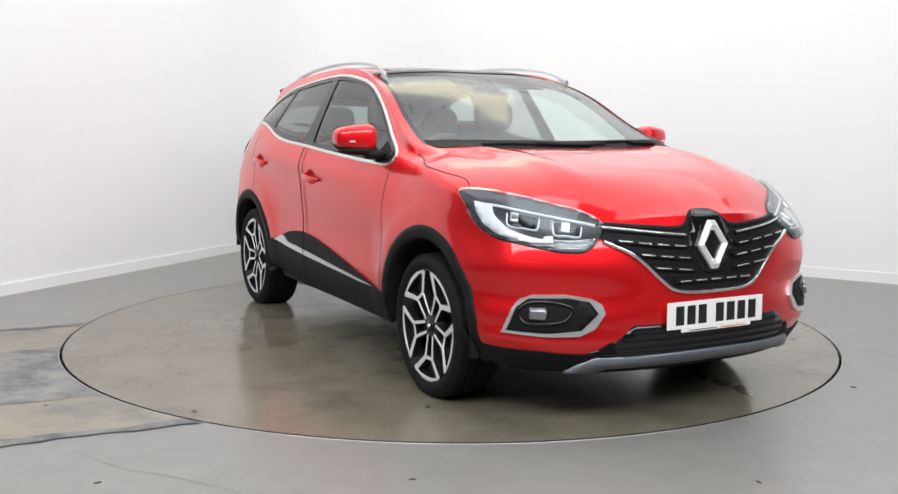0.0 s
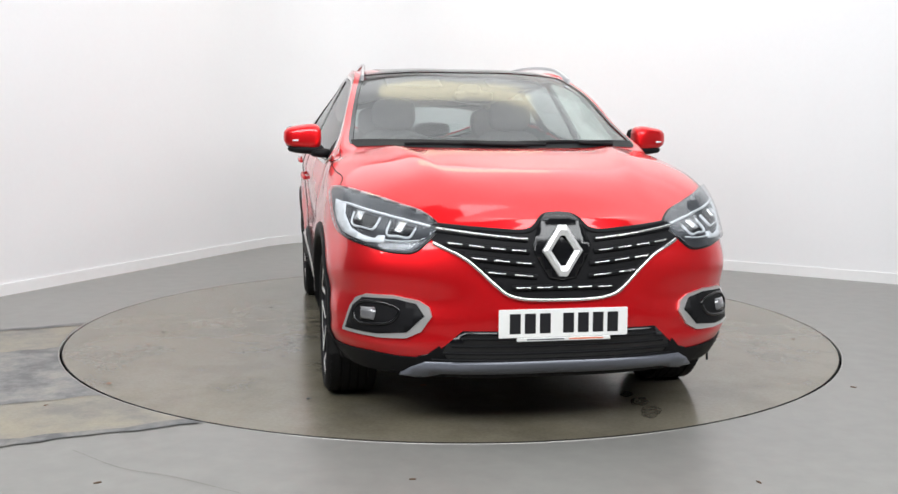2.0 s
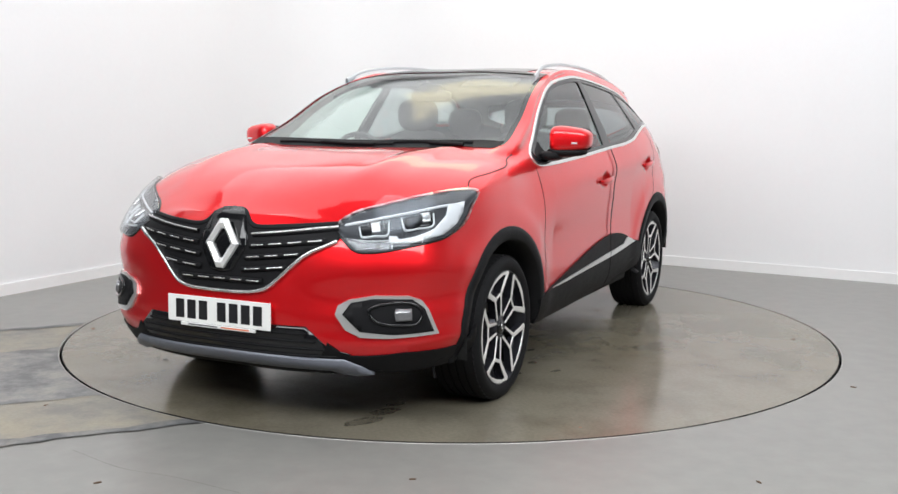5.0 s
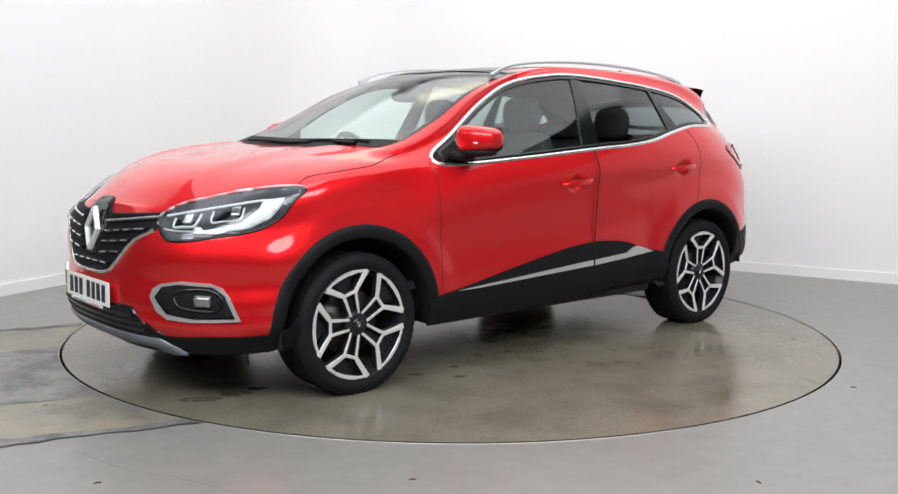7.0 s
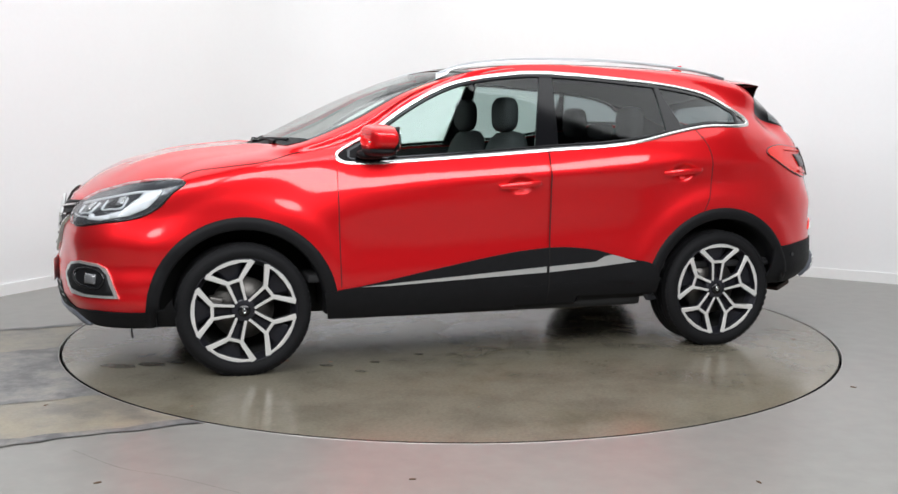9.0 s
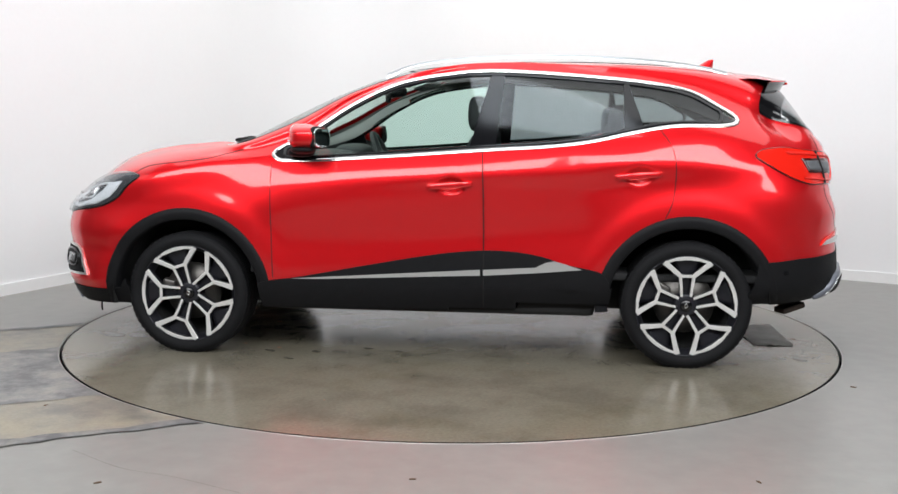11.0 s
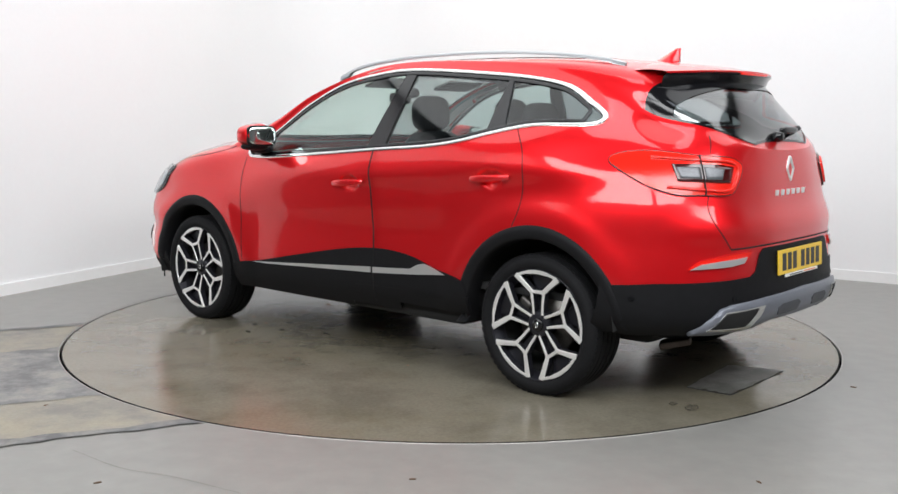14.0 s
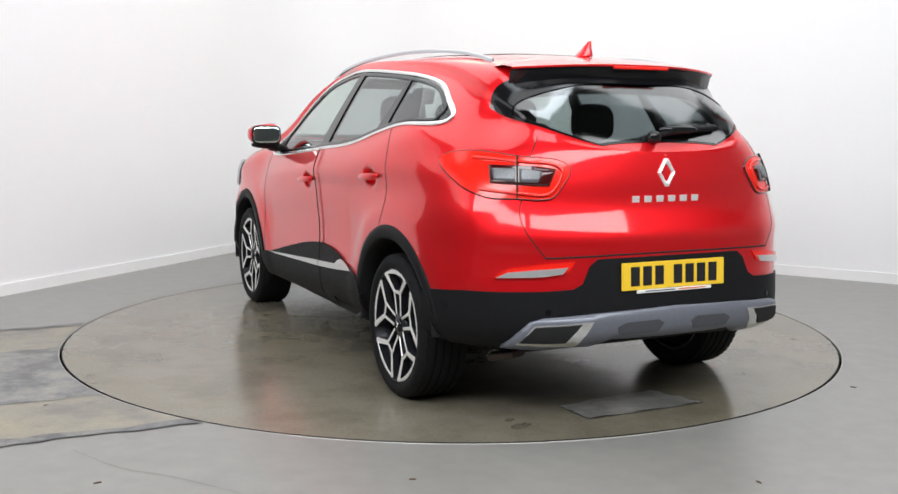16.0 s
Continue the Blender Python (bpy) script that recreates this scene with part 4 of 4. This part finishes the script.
first = build_wheel(car)
WHEEL_Y = 0.890
first.matrix_basis = pose(HUB_X, WHEEL_Y, HUB_Z, 0, 18, 0)
for wx, wy, rx, ry in ((-HUB_X, WHEEL_Y, 0, 0), (HUB_X, -WHEEL_Y, 0, 36), (-HUB_X, -WHEEL_Y, 0, 20)):
    copy_thing(first, pose(wx, wy, HUB_Z, 0, ry, 180 if wy < 0 else 0))

# underbody
part("underbody", box_bm(-1.72, 2.0, -0.52, 0.52, 0.23, 0.50, 0.05), DARK, car, "dark underbody")
part("underbody_floor", box_bm(-0.86, 0.86, -0.84, 0.84, 0.25, 0.42, 0.03), DARK, car)
STEELDARK = speckled("rusty exhaust steel", (0.045, 0.032, 0.025), 0.6, 40, 0.4, 0.0, 0.5)
part("hanging_clip", rod_bm([(1.855, 0.79, 0.262), (1.857, 0.792, 0.235), (1.853, 0.795, 0.205)], 0.005, 6), BLACK, car, "loose black clip hanging under the bumper")
part("silencer", placed(box_bm(-0.11, 0.11, -0.22, 0.22, -0.06, 0.06, 0.05, 4), pose(-1.85, 0.42, 0.36)), DARK, car, "dark exhaust silencer")
part("tailpipe", placed(box_bm(-0.07, 0.07, -0.045, 0.045, -0.016, 0.016, 0.012, 3), pose(-1.90, 0.62, 0.292, 0, 14, 25)), STEELDARK, car, "rusty turned-down tailpipe")


# ---- mirrors, rails, spoiler, aerial, handles ----
def pillow_bm(c, size, p=2.6, nu=40, nv=20, warp=None):
    """A rounded block (superellipsoid)."""
    f = lambda v: math.copysign(abs(v) ** (2 / p), v)
    rows = []
    for j in range(nv + 1):
        b = -math.pi / 2 + math.pi * j / nv
        row = []
        for i in range(nu):
            a = 2 * math.pi * i / nu
            q = Vector((f(math.cos(b)) * f(math.cos(a)), f(math.cos(b)) * f(math.sin(a)), f(math.sin(b))))
            q = Vector((q.x * size[0] / 2, q.y * size[1] / 2, q.z * size[2] / 2))
            row.append(Vector(c) + (warp(q) if warp else q))
        rows.append(row)
    bm = grid_bm(rows, close=True)
    bmesh.ops.recalc_face_normals(bm, faces=bm.faces)
    return bm


def mirror_warp(q):
    k = 1 - 0.22 * (q.y / 0.10)
    return Vector((q.x * (1 - 0.1 * q.y / 0.1) - 0.25 * q.y, q.y, q.z * k))


for side in (0, 1):
    turn = (lambda b: b) if side == 0 else mirrored
    mir = part("door_mirror", turn(pillow_bm((0.655, 0.958, 1.176), (0.150, 0.195, 0.128), 3.4, warp=mirror_warp)), RED, car, "red door mirror with black base")
    part("mirror_base", turn(pillow_bm((0.660, 0.940, 1.112), (0.135, 0.190, 0.050), 2.6, warp=mirror_warp)), BLACK, mir)
    part("mirror_arm", turn(pillow_bm((0.690, 0.865, 1.094), (0.140, 0.11, 0.050), 2.6)), BLACK, mir)
    part("mirror_bezel", turn(placed(pillow_bm((0, 0, 0), (0.03, 0.180, 0.118), 4.0), pose(0.570, 0.960, 1.174, 0, 0, -16))), BLACK, mir)
    part("mirror_glass", turn(placed(pillow_bm((0, 0, 0), (0.012, 0.160, 0.098), 4.5), pose(0.557, 0.960, 1.174, 0, 0, -16))), material("mirror", (0.74, 0.84, 0.82), 0.02, 1.0), mir, "mirror glass")
    part("side_indicator", turn(placed(pillow_bm((0, 0, 0), (0.012, 0.075, 0.010), 3), pose(0.715, 0.975, 1.158, 0, 0, -14))), LED, mir)

RAIL = ((0.275, 1.508), (0.16, 1.553), (0.06, 1.575), (-0.18, 1.600), (-0.52, 1.612), (-0.90, 1.606), (-1.24, 1.580), (-1.44, 1.550), (-1.54, 1.526))


def rail_bm():
    pts = smooth_path(RAIL, 60)
    rows = []
    for k, (x, z) in enumerate(pts):
        f = k / 60
        w = 0.009
        y = 0.606 - 0.018 * math.sin(math.pi * f) - 0.100 * f
        low = 0.007 if 0.05 < f < 0.95 else 0.020
        rows.append([(x, y + w * cy, z + cz) for cy, cz in ((-1, -low), (-0.8, 0.006), (-0.3, 0.010), (0.3, 0.010), (0.8, 0.006), (1, -low))])
    bm = grid_bm(rows, close=True)
    bmesh.ops.holes_fill(bm, edges=[e for e in bm.edges if e.is_boundary], sides=8)
    bmesh.ops.recalc_face_normals(bm, faces=bm.faces)
    return bm


both("roof_rail", rail_bm, material("satin anodised aluminium", (0.50, 0.51, 0.53), 0.30, 0.95), label="satin aluminium roof rail", angle=60)


def spoiler_bm(lip):
    """The tailgate spoiler: a red upper blade or its dark underside."""
    rows = []
    for k in range(41):
        y = -0.535 + 1.07 * k / 40
        f = abs(y) / 0.535
        xt, zt = -1.935 + 0.17 * f ** 2.4, 1.506 - 0.016 * f ** 2
        xa = -1.60
        za = BODY.ray_cast(Vector((xa, y, 3)), Vector((0, 0, -1)))[0].z + 0.001
        if lip:
            rows.append([(xa, y, za), ((xa + xt) / 2, y, (za + zt) / 2 + 0.006), (xt + 0.02, y, zt + 0.002), (xt, y, zt - 0.002), (xt + 0.001, y, zt - 0.010)])
        else:
            rows.append([(xt + 0.001, y, zt - 0.009), (xt + 0.015, y, zt - 0.022), (xt + 0.040, y, zt - 0.075 - 0.02 * f ** 4), (xt + 0.085, y, zt - 0.125 - 0.03 * f ** 4)])
    bm = grid_bm(rows)
    bmesh.ops.recalc_face_normals(bm, faces=bm.faces)
    return bm


spoiler = sharp(part("spoiler", spoiler_bm(True), RED, car, "red roof spoiler with black underside"), 40)
part("underside", spoiler_bm(False), GLOSSBLACK, spoiler)
part("brake_light", placed(box_bm(-0.006, 0.006, -0.14, 0.14, -0.006, 0.006, 0.003), pose(-1.936, 0, 1.490)), TAILRED, spoiler, "red high brake light")


def fin_bm():
    rows = []
    for k in range(13):
        f = k / 12
        z = 0.068 * f
        x0, x1 = 0.100 - 0.165 * f ** 0.85, -0.080 - 0.012 * f
        w = 0.026 * (1 - f) ** 1.5 + 0.005
        rows.append([(x0, 0, z), (x0 * 0.5 + x1 * 0.5, w, z), (x1, w * 0.6, z), (x1, -w * 0.6, z), (x0 * 0.5 + x1 * 0.5, -w, z)])
    bm = grid_bm(rows, close=True)
    bmesh.ops.holes_fill(bm, edges=[e for e in bm.edges if e.is_boundary], sides=8)
    bmesh.ops.recalc_face_normals(bm, faces=bm.faces)
    return bm


part("aerial", placed(fin_bm(), pose(-1.46, 0, 1.558, 0, 4, 0)), RED, car, "red shark-fin aerial")


def handle_bm(x, z, rise):
    p, nrm = on_body(90, -x + 0.10, z + 0.05)
    rows = []
    for k in range(25):
        f = k / 24
        xx = 0.118 - 0.236 * f
        arch = 0.026 * math.sin(math.pi * min(1, max(0, f))) ** 0.45
        h = 0.016 * (0.55 + 0.45 * math.sin(math.pi * f) ** 0.5)
        rows.append([(xx, arch + dy, rise * (f - 0.5) + h * dz) for dy, dz in ((-0.012, -0.8), (0.002, -1), (0.006, -0.4), (0.006, 0.5), (0.002, 1), (-0.012, 0.8))])
    bm = grid_bm(rows, close=True)
    bmesh.ops.recalc_face_normals(bm, faces=bm.faces)
    return placed(bm, pose(x, p.y, z))


for hx, hz in ((-0.100, 0.935), (-1.060, 0.997)):
    both("door_handle", lambda: handle_bm(hx, hz, 0.018), RED, label="red door handle")


# ---- number plates: plain bars ----
PLATE_W = speckled("white reflective plate", (0.80, 0.80, 0.78), 0.35, 300, 0.03)
PLATE_Y = speckled("yellow reflective plate", (0.80, 0.52, 0.03), 0.35, 300, 0.03)
INK = material("black plate ink", (0.01, 0.01, 0.012), 0.4)
ORANGE = material("orange print", (0.75, 0.16, 0.04), 0.5)
GREYINK = material("grey print", (0.10, 0.10, 0.11), 0.5)


def plate(m, mat, label):
    ob = part("number_plate", placed(box_bm(0, 0.006, -0.262, 0.262, -0.056, 0.056, 0.0025), m), mat, car, label, False)
    part("plate_foot", placed(box_bm(0.004, 0.011, -0.19, 0.19, -0.070, -0.0565, 0.002), m), material("white card", (0.78, 0.78, 0.76), 0.5), ob, smooth=False)
    y = 0.222
    for k in range(7):
        if k == 4:
            y -= 0.034
        part("character_bar", placed(box_bm(0.0062, 0.0068, y - 0.044, y, -0.040, 0.039), m), INK, ob, smooth=False)
        y -= 0.0605
    for y0, y1, ink in ((0.16, 0.02, ORANGE), (0.0, -0.15, GREYINK)):
        part("print_bar", placed(box_bm(0.0112, 0.0116, y1, y0, -0.0655, -0.0605), m), ink, ob, smooth=False)
    return ob


plate(pose(2.245, 0, 0.478, 0, -1, 0), PLATE_W, "white front number plate with dark bars")
plate(pose(-2.200, 0, 0.640, 0, -3, 180), PLATE_Y, "yellow rear number plate with dark bars")
sharp(part("badge", placed(diamond_bm(0.092, 0.118, 0.42, 0.010), pose(-2.128, 0, 1.054, 0, -4, 180)), SATIN, car, "plain chrome diamond badge on the tailgate", False), 20)
for k in range(6):
    y = 0.168 - 0.0605 * k
    p, nrm = on_body(180, -y, 0.948)
    part("letter_bar", placed(box_bm(-0.002, 0.005, -0.017, 0.017, -0.013, 0.013, 0.002), pose(p.x, y - 0.01, 0.948, 0, 4, 180)), SATIN, car, "plain chrome bar for a letter", False)


# ---- wipers ----
def on_top(x, y):
    p, nrm, _, _ = BODY.ray_cast(Vector((x, y, 3)), Vector((0, 0, -1)))
    return p, nrm


def wiper(path, r, lift):
    pts = [on_top(x, y)[0] + Vector((0.3, 0, 1)).normalized() * lift for x, y in smooth_path(path, 16)]
    return rod_bm(pts, r)


for blade, arm in ((((1.165, 0.22), (1.172, -0.10), (1.125, -0.48)), ((1.185, 0.12), (1.18, -0.05), (1.165, -0.20))), (((1.065, 0.60), (1.115, 0.40), (1.160, 0.10)), ((1.13, 0.58), (1.13, 0.50), (1.135, 0.40)))):
    w = part("wiper", wiper(blade, 0.009, 0.006), BLACK, car, "black windscreen wiper")
    part("wiper_arm", wiper(arm, 0.009, 0.012), BLACK, w)
part("scuttle", surface_bm(lambda u, v, c: (u > 6.88) & (u < 7.30) & (v > 7.05), 0.003), BLACK, car, "black plastic scuttle panel")
rw = part("rear_wiper", rod_bm([(-2.075, 0.02, 1.205), (-2.075, -0.06, 1.222), (-2.062, -0.20, 1.232), (-2.030, -0.33, 1.240)], 0.014), BLACK, car, "black rear wiper")
part("wiper_arm", pillow_bm((-2.075, -0.10, 1.230), (0.035, 0.20, 0.035), 2.4), GLOSSBLACK, rw)
part("wiper_pivot", pillow_bm((-2.080, 0.03, 1.200), (0.05, 0.06, 0.05), 2.4), GLOSSBLACK, rw)

# ---- cabin ----
part("dashboard", pillow_bm((0.86, 0, 0.96), (0.62, 1.50, 0.26), 3.2), TRIM, car, "dark soft-touch dashboard")
part("instrument_hood", pillow_bm((0.66, -0.38, 1.06), (0.24, 0.40, 0.12), 2.6), TRIM, car)
wheel_ring = [(0.185 * math.cos(t), 0.185 * math.sin(t), 0) for t in np.linspace(0, 2 * math.pi, 41)]
sw = part("steering_wheel", placed(merged(rod_bm(wheel_ring, 0.014), box_bm(-0.175, 0.175, -0.02, 0.02, -0.012, 0.012, 0.006), pillow_bm((0, 0, 0), (0.13, 0.12, 0.05), 2.6)), pose(0.46, -0.37, 1.02, 0, -65, 0)), TRIM, car, "black steering wheel")


def seat(x, y, w, back_top, rest=True):
    s = part("seat", pillow_bm((x + 0.22, y, 0.66), (0.52, w, 0.20), 3.2), CLOTH, car, "black cloth car seat")
    lean = lambda q: Vector((q.x - 0.22 * q.z, q.y * (1 - 0.25 * max(0, q.z)), q.z))
    part("backrest", pillow_bm((x - 0.08, y, (0.70 + back_top) / 2), (0.16, w, back_top - 0.66), 3.4, warp=lean), CLOTH, s)
    return s


def headrest(s, x, y, z0, z1, w):
    part("headrest", pillow_bm((x, y, (z0 + z1) / 2), (0.11, w, z1 - z0), 3.0), CLOTH, s)
    for dy in (-0.06, 0.06):
        part("headrest_post", rod_bm([(x, y + dy, z0 - 0.07), (x, y + dy, z0 + 0.03)], 0.006), CHROME, s)


for y in (0.37, -0.37):
    s = seat(-0.10, y, 0.50, 1.19)
    headrest(s, -0.205, y, 1.205, 1.405, 0.27)
s = seat(-0.90, 0, 1.24, 1.14)
for y in (0.40, 0.0, -0.40):
    headrest(s, -0.985, y, 1.16, 1.36 if y else 1.26, 0.25)
part("parcel_shelf", box_bm(-1.85, -1.10, -0.62, 0.62, 1.05, 1.07, 0.005), TRIM, car)
part("cabin_floor", box_bm(-1.9, 1.0, -0.80, 0.80, 0.44, 0.48, 0.01), TRIM, car)
rv = part("rear_view_mirror", placed(pillow_bm((0, 0, 0), (0.03, 0.24, 0.07), 3.4), pose(0.37, 0.02, 1.405, 0, 0, 12)), BLACK, car, "black interior mirror")
part("sensor_housing", pillow_bm((0.33, 0, 1.440), (0.14, 0.13, 0.07), 3.0), BLACK, rv)
both("sun_visor", lambda: placed(box_bm(-0.07, 0.07, -0.16, 0.16, -0.008, 0.008, 0.006), pose(0.17, 0.30, 1.485, 0, 18, 0)), TRIM, label="dark grey folded sun visor")


# ---- floor and turntable details ----
CHANNEL = stained("stained channel concrete", (0.240, 0.220, 0.176), (0.140, 0.135, 0.125), (0.300, 0.258, 0.178), 3.0, 0.36)
PATCH = stained("trodden grey cement", (0.185, 0.183, 0.180), (0.050, 0.051, 0.054), (0.330, 0.305, 0.260), 4.5, 0.4)
EDGEDIRT = stained("dark sealant and dirt", (0.150, 0.150, 0.152), (0.050, 0.051, 0.054), (0.28, 0.265, 0.235), 8.0, 0.5)
BAND_DIR = Vector((-0.905, -0.425))
BAND_N = Vector((-0.425, 0.905))


def band_sheet(name, w0, w1, z, mat, label, wob=0.0):
    """A strip of floor that runs out from the turntable's edge; w0 and w1 are its sides across."""
    rows = []
    for k in range(41):
        row = []
        for j in range(25):
            w = w0 + (w1 - w0) * j / 24
            ww = w + wob * (noise.noise(Vector((k * 0.35, w * 7, 0.3))) + 0.6 * noise.noise(Vector((k * 1.1, w * 5, 2.3))))
            start = math.sqrt(2.280 ** 2 - ww ** 2)
            p = BAND_DIR * (start + 3.6 * k / 40) + BAND_N * ww
            row.append((p.x, p.y, z))
        rows.append(row)
    bm = grid_bm(rows)
    bmesh.ops.recalc_face_normals(bm, faces=bm.faces)
    for f in bm.faces:
        if f.normal.z < 0:
            f.normal_flip()
    return tagged(link(name, bm, mat, smooth=False), label, "floor", kind="structure")


band_sheet("floor_channel", -1.38, 0.92, 0.003, CHANNEL, "stained filled channel in the concrete floor", 0.01)
band_sheet("floor_patch", -0.80, 0.30, 0.0045, PATCH, "worn grey cement patch along the channel", 0.05)
band_sheet("floor_joint_1", 0.880, 0.950, 0.0055, EDGEDIRT, "dark dirty joint along the channel", 0.03)
band_sheet("floor_joint_2", -1.405, -1.335, 0.0055, EDGEDIRT, "dark dirty joint along the channel", 0.03)

# a hairline joint and a few dry scraps on the concrete before the turntable
CRACK = speckled("hairline joint dirt", (0.175, 0.170, 0.150), 0.6, 60, 0.3)
crack = smooth_path(((-1.437, -2.384), (-1.181, -2.577), (-0.983, -2.654), (-0.707, -2.804)), 40)
rows = []
for k, (x, y) in enumerate(crack):
    w = 0.0010 + 0.0007 * noise.noise(Vector((k * 0.7, 1.3, 0.2)))
    rows.append([(x - w, y - w, 0.0008), (x + w, y + w, 0.0008)])
bm = grid_bm(rows)
for fc in bm.faces:
    if fc.normal.z < 0:
        fc.normal_flip()
tagged(link("floor_joint_3", bm, CRACK, smooth=False), "faint hairline joint in the concrete floor", "floor", kind="structure")
SCRAP = material("dry brown scrap", (0.13, 0.075, 0.045), 0.8)
for k, (x, y) in enumerate(((-0.130, -2.662), (-1.223, -2.720), (-1.785, -1.798), (1.093, -2.663), (1.948, -1.385), (2.028, -0.319))):
    bm = bmesh.new()
    bmesh.ops.create_icosphere(bm, subdivisions=1, radius=1)
    for v in bm.verts:
        v.co = Vector((v.co.x * 0.016, v.co.y * (0.006 + 0.002 * (k % 3)), max(v.co.z, -0.4) * 0.003)) * (1 + 0.3 * noise.noise(v.co * 2.1 + Vector((k, 0, 0))))
    ob = link("scrap", bm, SCRAP)
    ob.matrix_world = pose(x, y, 0.0016, 0, 0, 37 * k)
    tagged(ob, "small dry brown scrap on the concrete floor", "scrap", "scraps on the floor")

# access hatch, crack and scraps that turn with the table
HATCH = material("hatch seam", (0.03, 0.03, 0.03), 0.7)
hm = pose(0, 0, 0, 0, 0, 141.57)


def rnd_a(k):
    return (math.sin(k * 12.9898) * 43758.5453) % 1.0


def hatch_bar(x0, y0, x1, y1, w):
    d = Vector((x1 - x0, y1 - y0, 0))
    m = hm @ Matrix.Translation(((x0 + x1) / 2, (y0 + y1) / 2, 0.0)) @ Matrix.Rotation(math.atan2(d.y, d.x), 4, "Z")
    return placed(box_bm(-d.length / 2, d.length / 2, -w / 2, w / 2, -0.004, 0.0022), m)


# a worn taped-down sheet, wavy, with a dark raised edge
SHEET = stained("worn grey sheet", (0.17, 0.165, 0.15), (0.09, 0.088, 0.08), (0.26, 0.25, 0.235), 5.0, 0.45)
TL, TR, BR, BL = (Vector(c) for c in ((1.685, -0.49), (1.960, -0.515), (1.720, -1.07), (1.515, -0.995)))
rows = []
for i in range(17):
    row = []
    for j in range(17):
        a, b = i / 16, j / 16
        p = (TL * (1 - a) + TR * a) * (1 - b) + (BL * (1 - a) + BR * a) * b
        wave = noise.noise(Vector((a * 6, b * 6, 1.7)))
        edge = min(a, 1 - a, b, 1 - b)
        p = p + Vector((1, 0)) * 0.012 * noise.noise(Vector((a * 4, b * 9, 5.1)))
        row.append(hm @ Vector((p.x, p.y, 0.003 + 0.004 * max(0, wave) + (0.006 * max(0, wave + 0.3) if edge < 0.07 else 0))))
    rows.append(row)
part("sheet", grid_bm(rows, flip=True), SHEET, table, "worn grey sheet taped to the turntable")
for (p, q, w) in ((TL, TR, 0.030), (BL, BR, 0.012), (TL, BL, 0.007), (TR, BR, 0.006)):
    n_ = 7
    for k in range(n_):
        f0, f1 = k / n_ + 0.02 * rnd_a(k), (k + 0.93) / n_
        c0, c1 = p.lerp(q, f0), p.lerp(q, f1)
        ww = w * (0.5 + rnd_a(k + 3) * 0.9)
        part("sheet_edge", hatch_bar(c0.x, c0.y, c1.x, c1.y, ww), HATCH, table, "dark torn edge", False)
STAIN = stained("damp stain", (0.115, 0.103, 0.078), (0.085, 0.076, 0.058), (0.14, 0.126, 0.098), 8.0, 0.12)


def blot(x, y, rx, ry, seed, m=None, mat=None):
    bm = bmesh.new()
    vs = []
    for k in range(22):
        t = 2 * math.pi * k / 22
        r = 1 + 0.35 * noise.noise(Vector((math.cos(t) * 1.6, math.sin(t) * 1.6, seed)))
        vs.append(bm.verts.new((x + rx * r * math.cos(t), y + ry * r * math.sin(t), 0.0012)))
    bm.faces.new(vs)
    return part("stain", placed(bm, m or Matrix()), mat or STAIN, table, "dark irregular stain", False)


blot(1.561, -1.344, 0.030, 0.055, 1.0, hm)
blot(1.475, -1.304, 0.018, 0.030, 2.0, hm)
# wet marks and drips that ride on the turntable
for k, (x, y, rx, ry) in enumerate(((1.40, -1.45, 0.045, 0.09), (1.33, -1.31, 0.04, 0.08), (1.26, -1.21, 0.03, 0.05), (1.147, -0.422, 0.02, 0.035),
                                    (1.018, -0.197, 0.018, 0.03), (1.219, -0.214, 0.015, 0.03), (0.79, -0.019, 0.015, 0.03), (0.746, 0.164, 0.014, 0.025))):
    blot(x, y, rx, ry, 3.0 + k)
rnd = random.Random(5)
LEAF = material("dry leaf scrap", (0.16, 0.07, 0.03), 0.8)
for k in range(26):
    r, t = 0.5 + 1.7 * rnd.random() ** 0.6, rnd.random() * 6.28
    s = 0.006 + 0.012 * rnd.random() ** 2
    bm = bmesh.new()
    bmesh.ops.create_circle(bm, cap_ends=True, radius=s, segments=7)
    for v in bm.verts:
        v.co.x *= 0.5 + rnd.random()
        v.co.z = 0.0025 + 0.3 * s * rnd.random()
    part("scrap", placed(bm, pose(r * math.cos(t), r * math.sin(t), 0, 0, 0, rnd.random() * 360)), LEAF if k % 3 else HATCH, table, "small dry scrap", False)


def motions():
    rows_car, rows_table = [], []
    for i, deg in enumerate(HEADING):
        a = radians(deg)
        x, y = SEAT[0] * math.cos(a) - SEAT[1] * math.sin(a), SEAT[0] * math.sin(a) + SEAT[1] * math.cos(a)
        rows_car.append((i * 0.5, pose(x, y, 0, 0, 0, deg)))
        rows_table.append((i * 0.5, pose(0, 0, 0, 0, 0, deg - HEADING[0])))
    walk(car, rows_car)
    walk(table, rows_table)


motions()
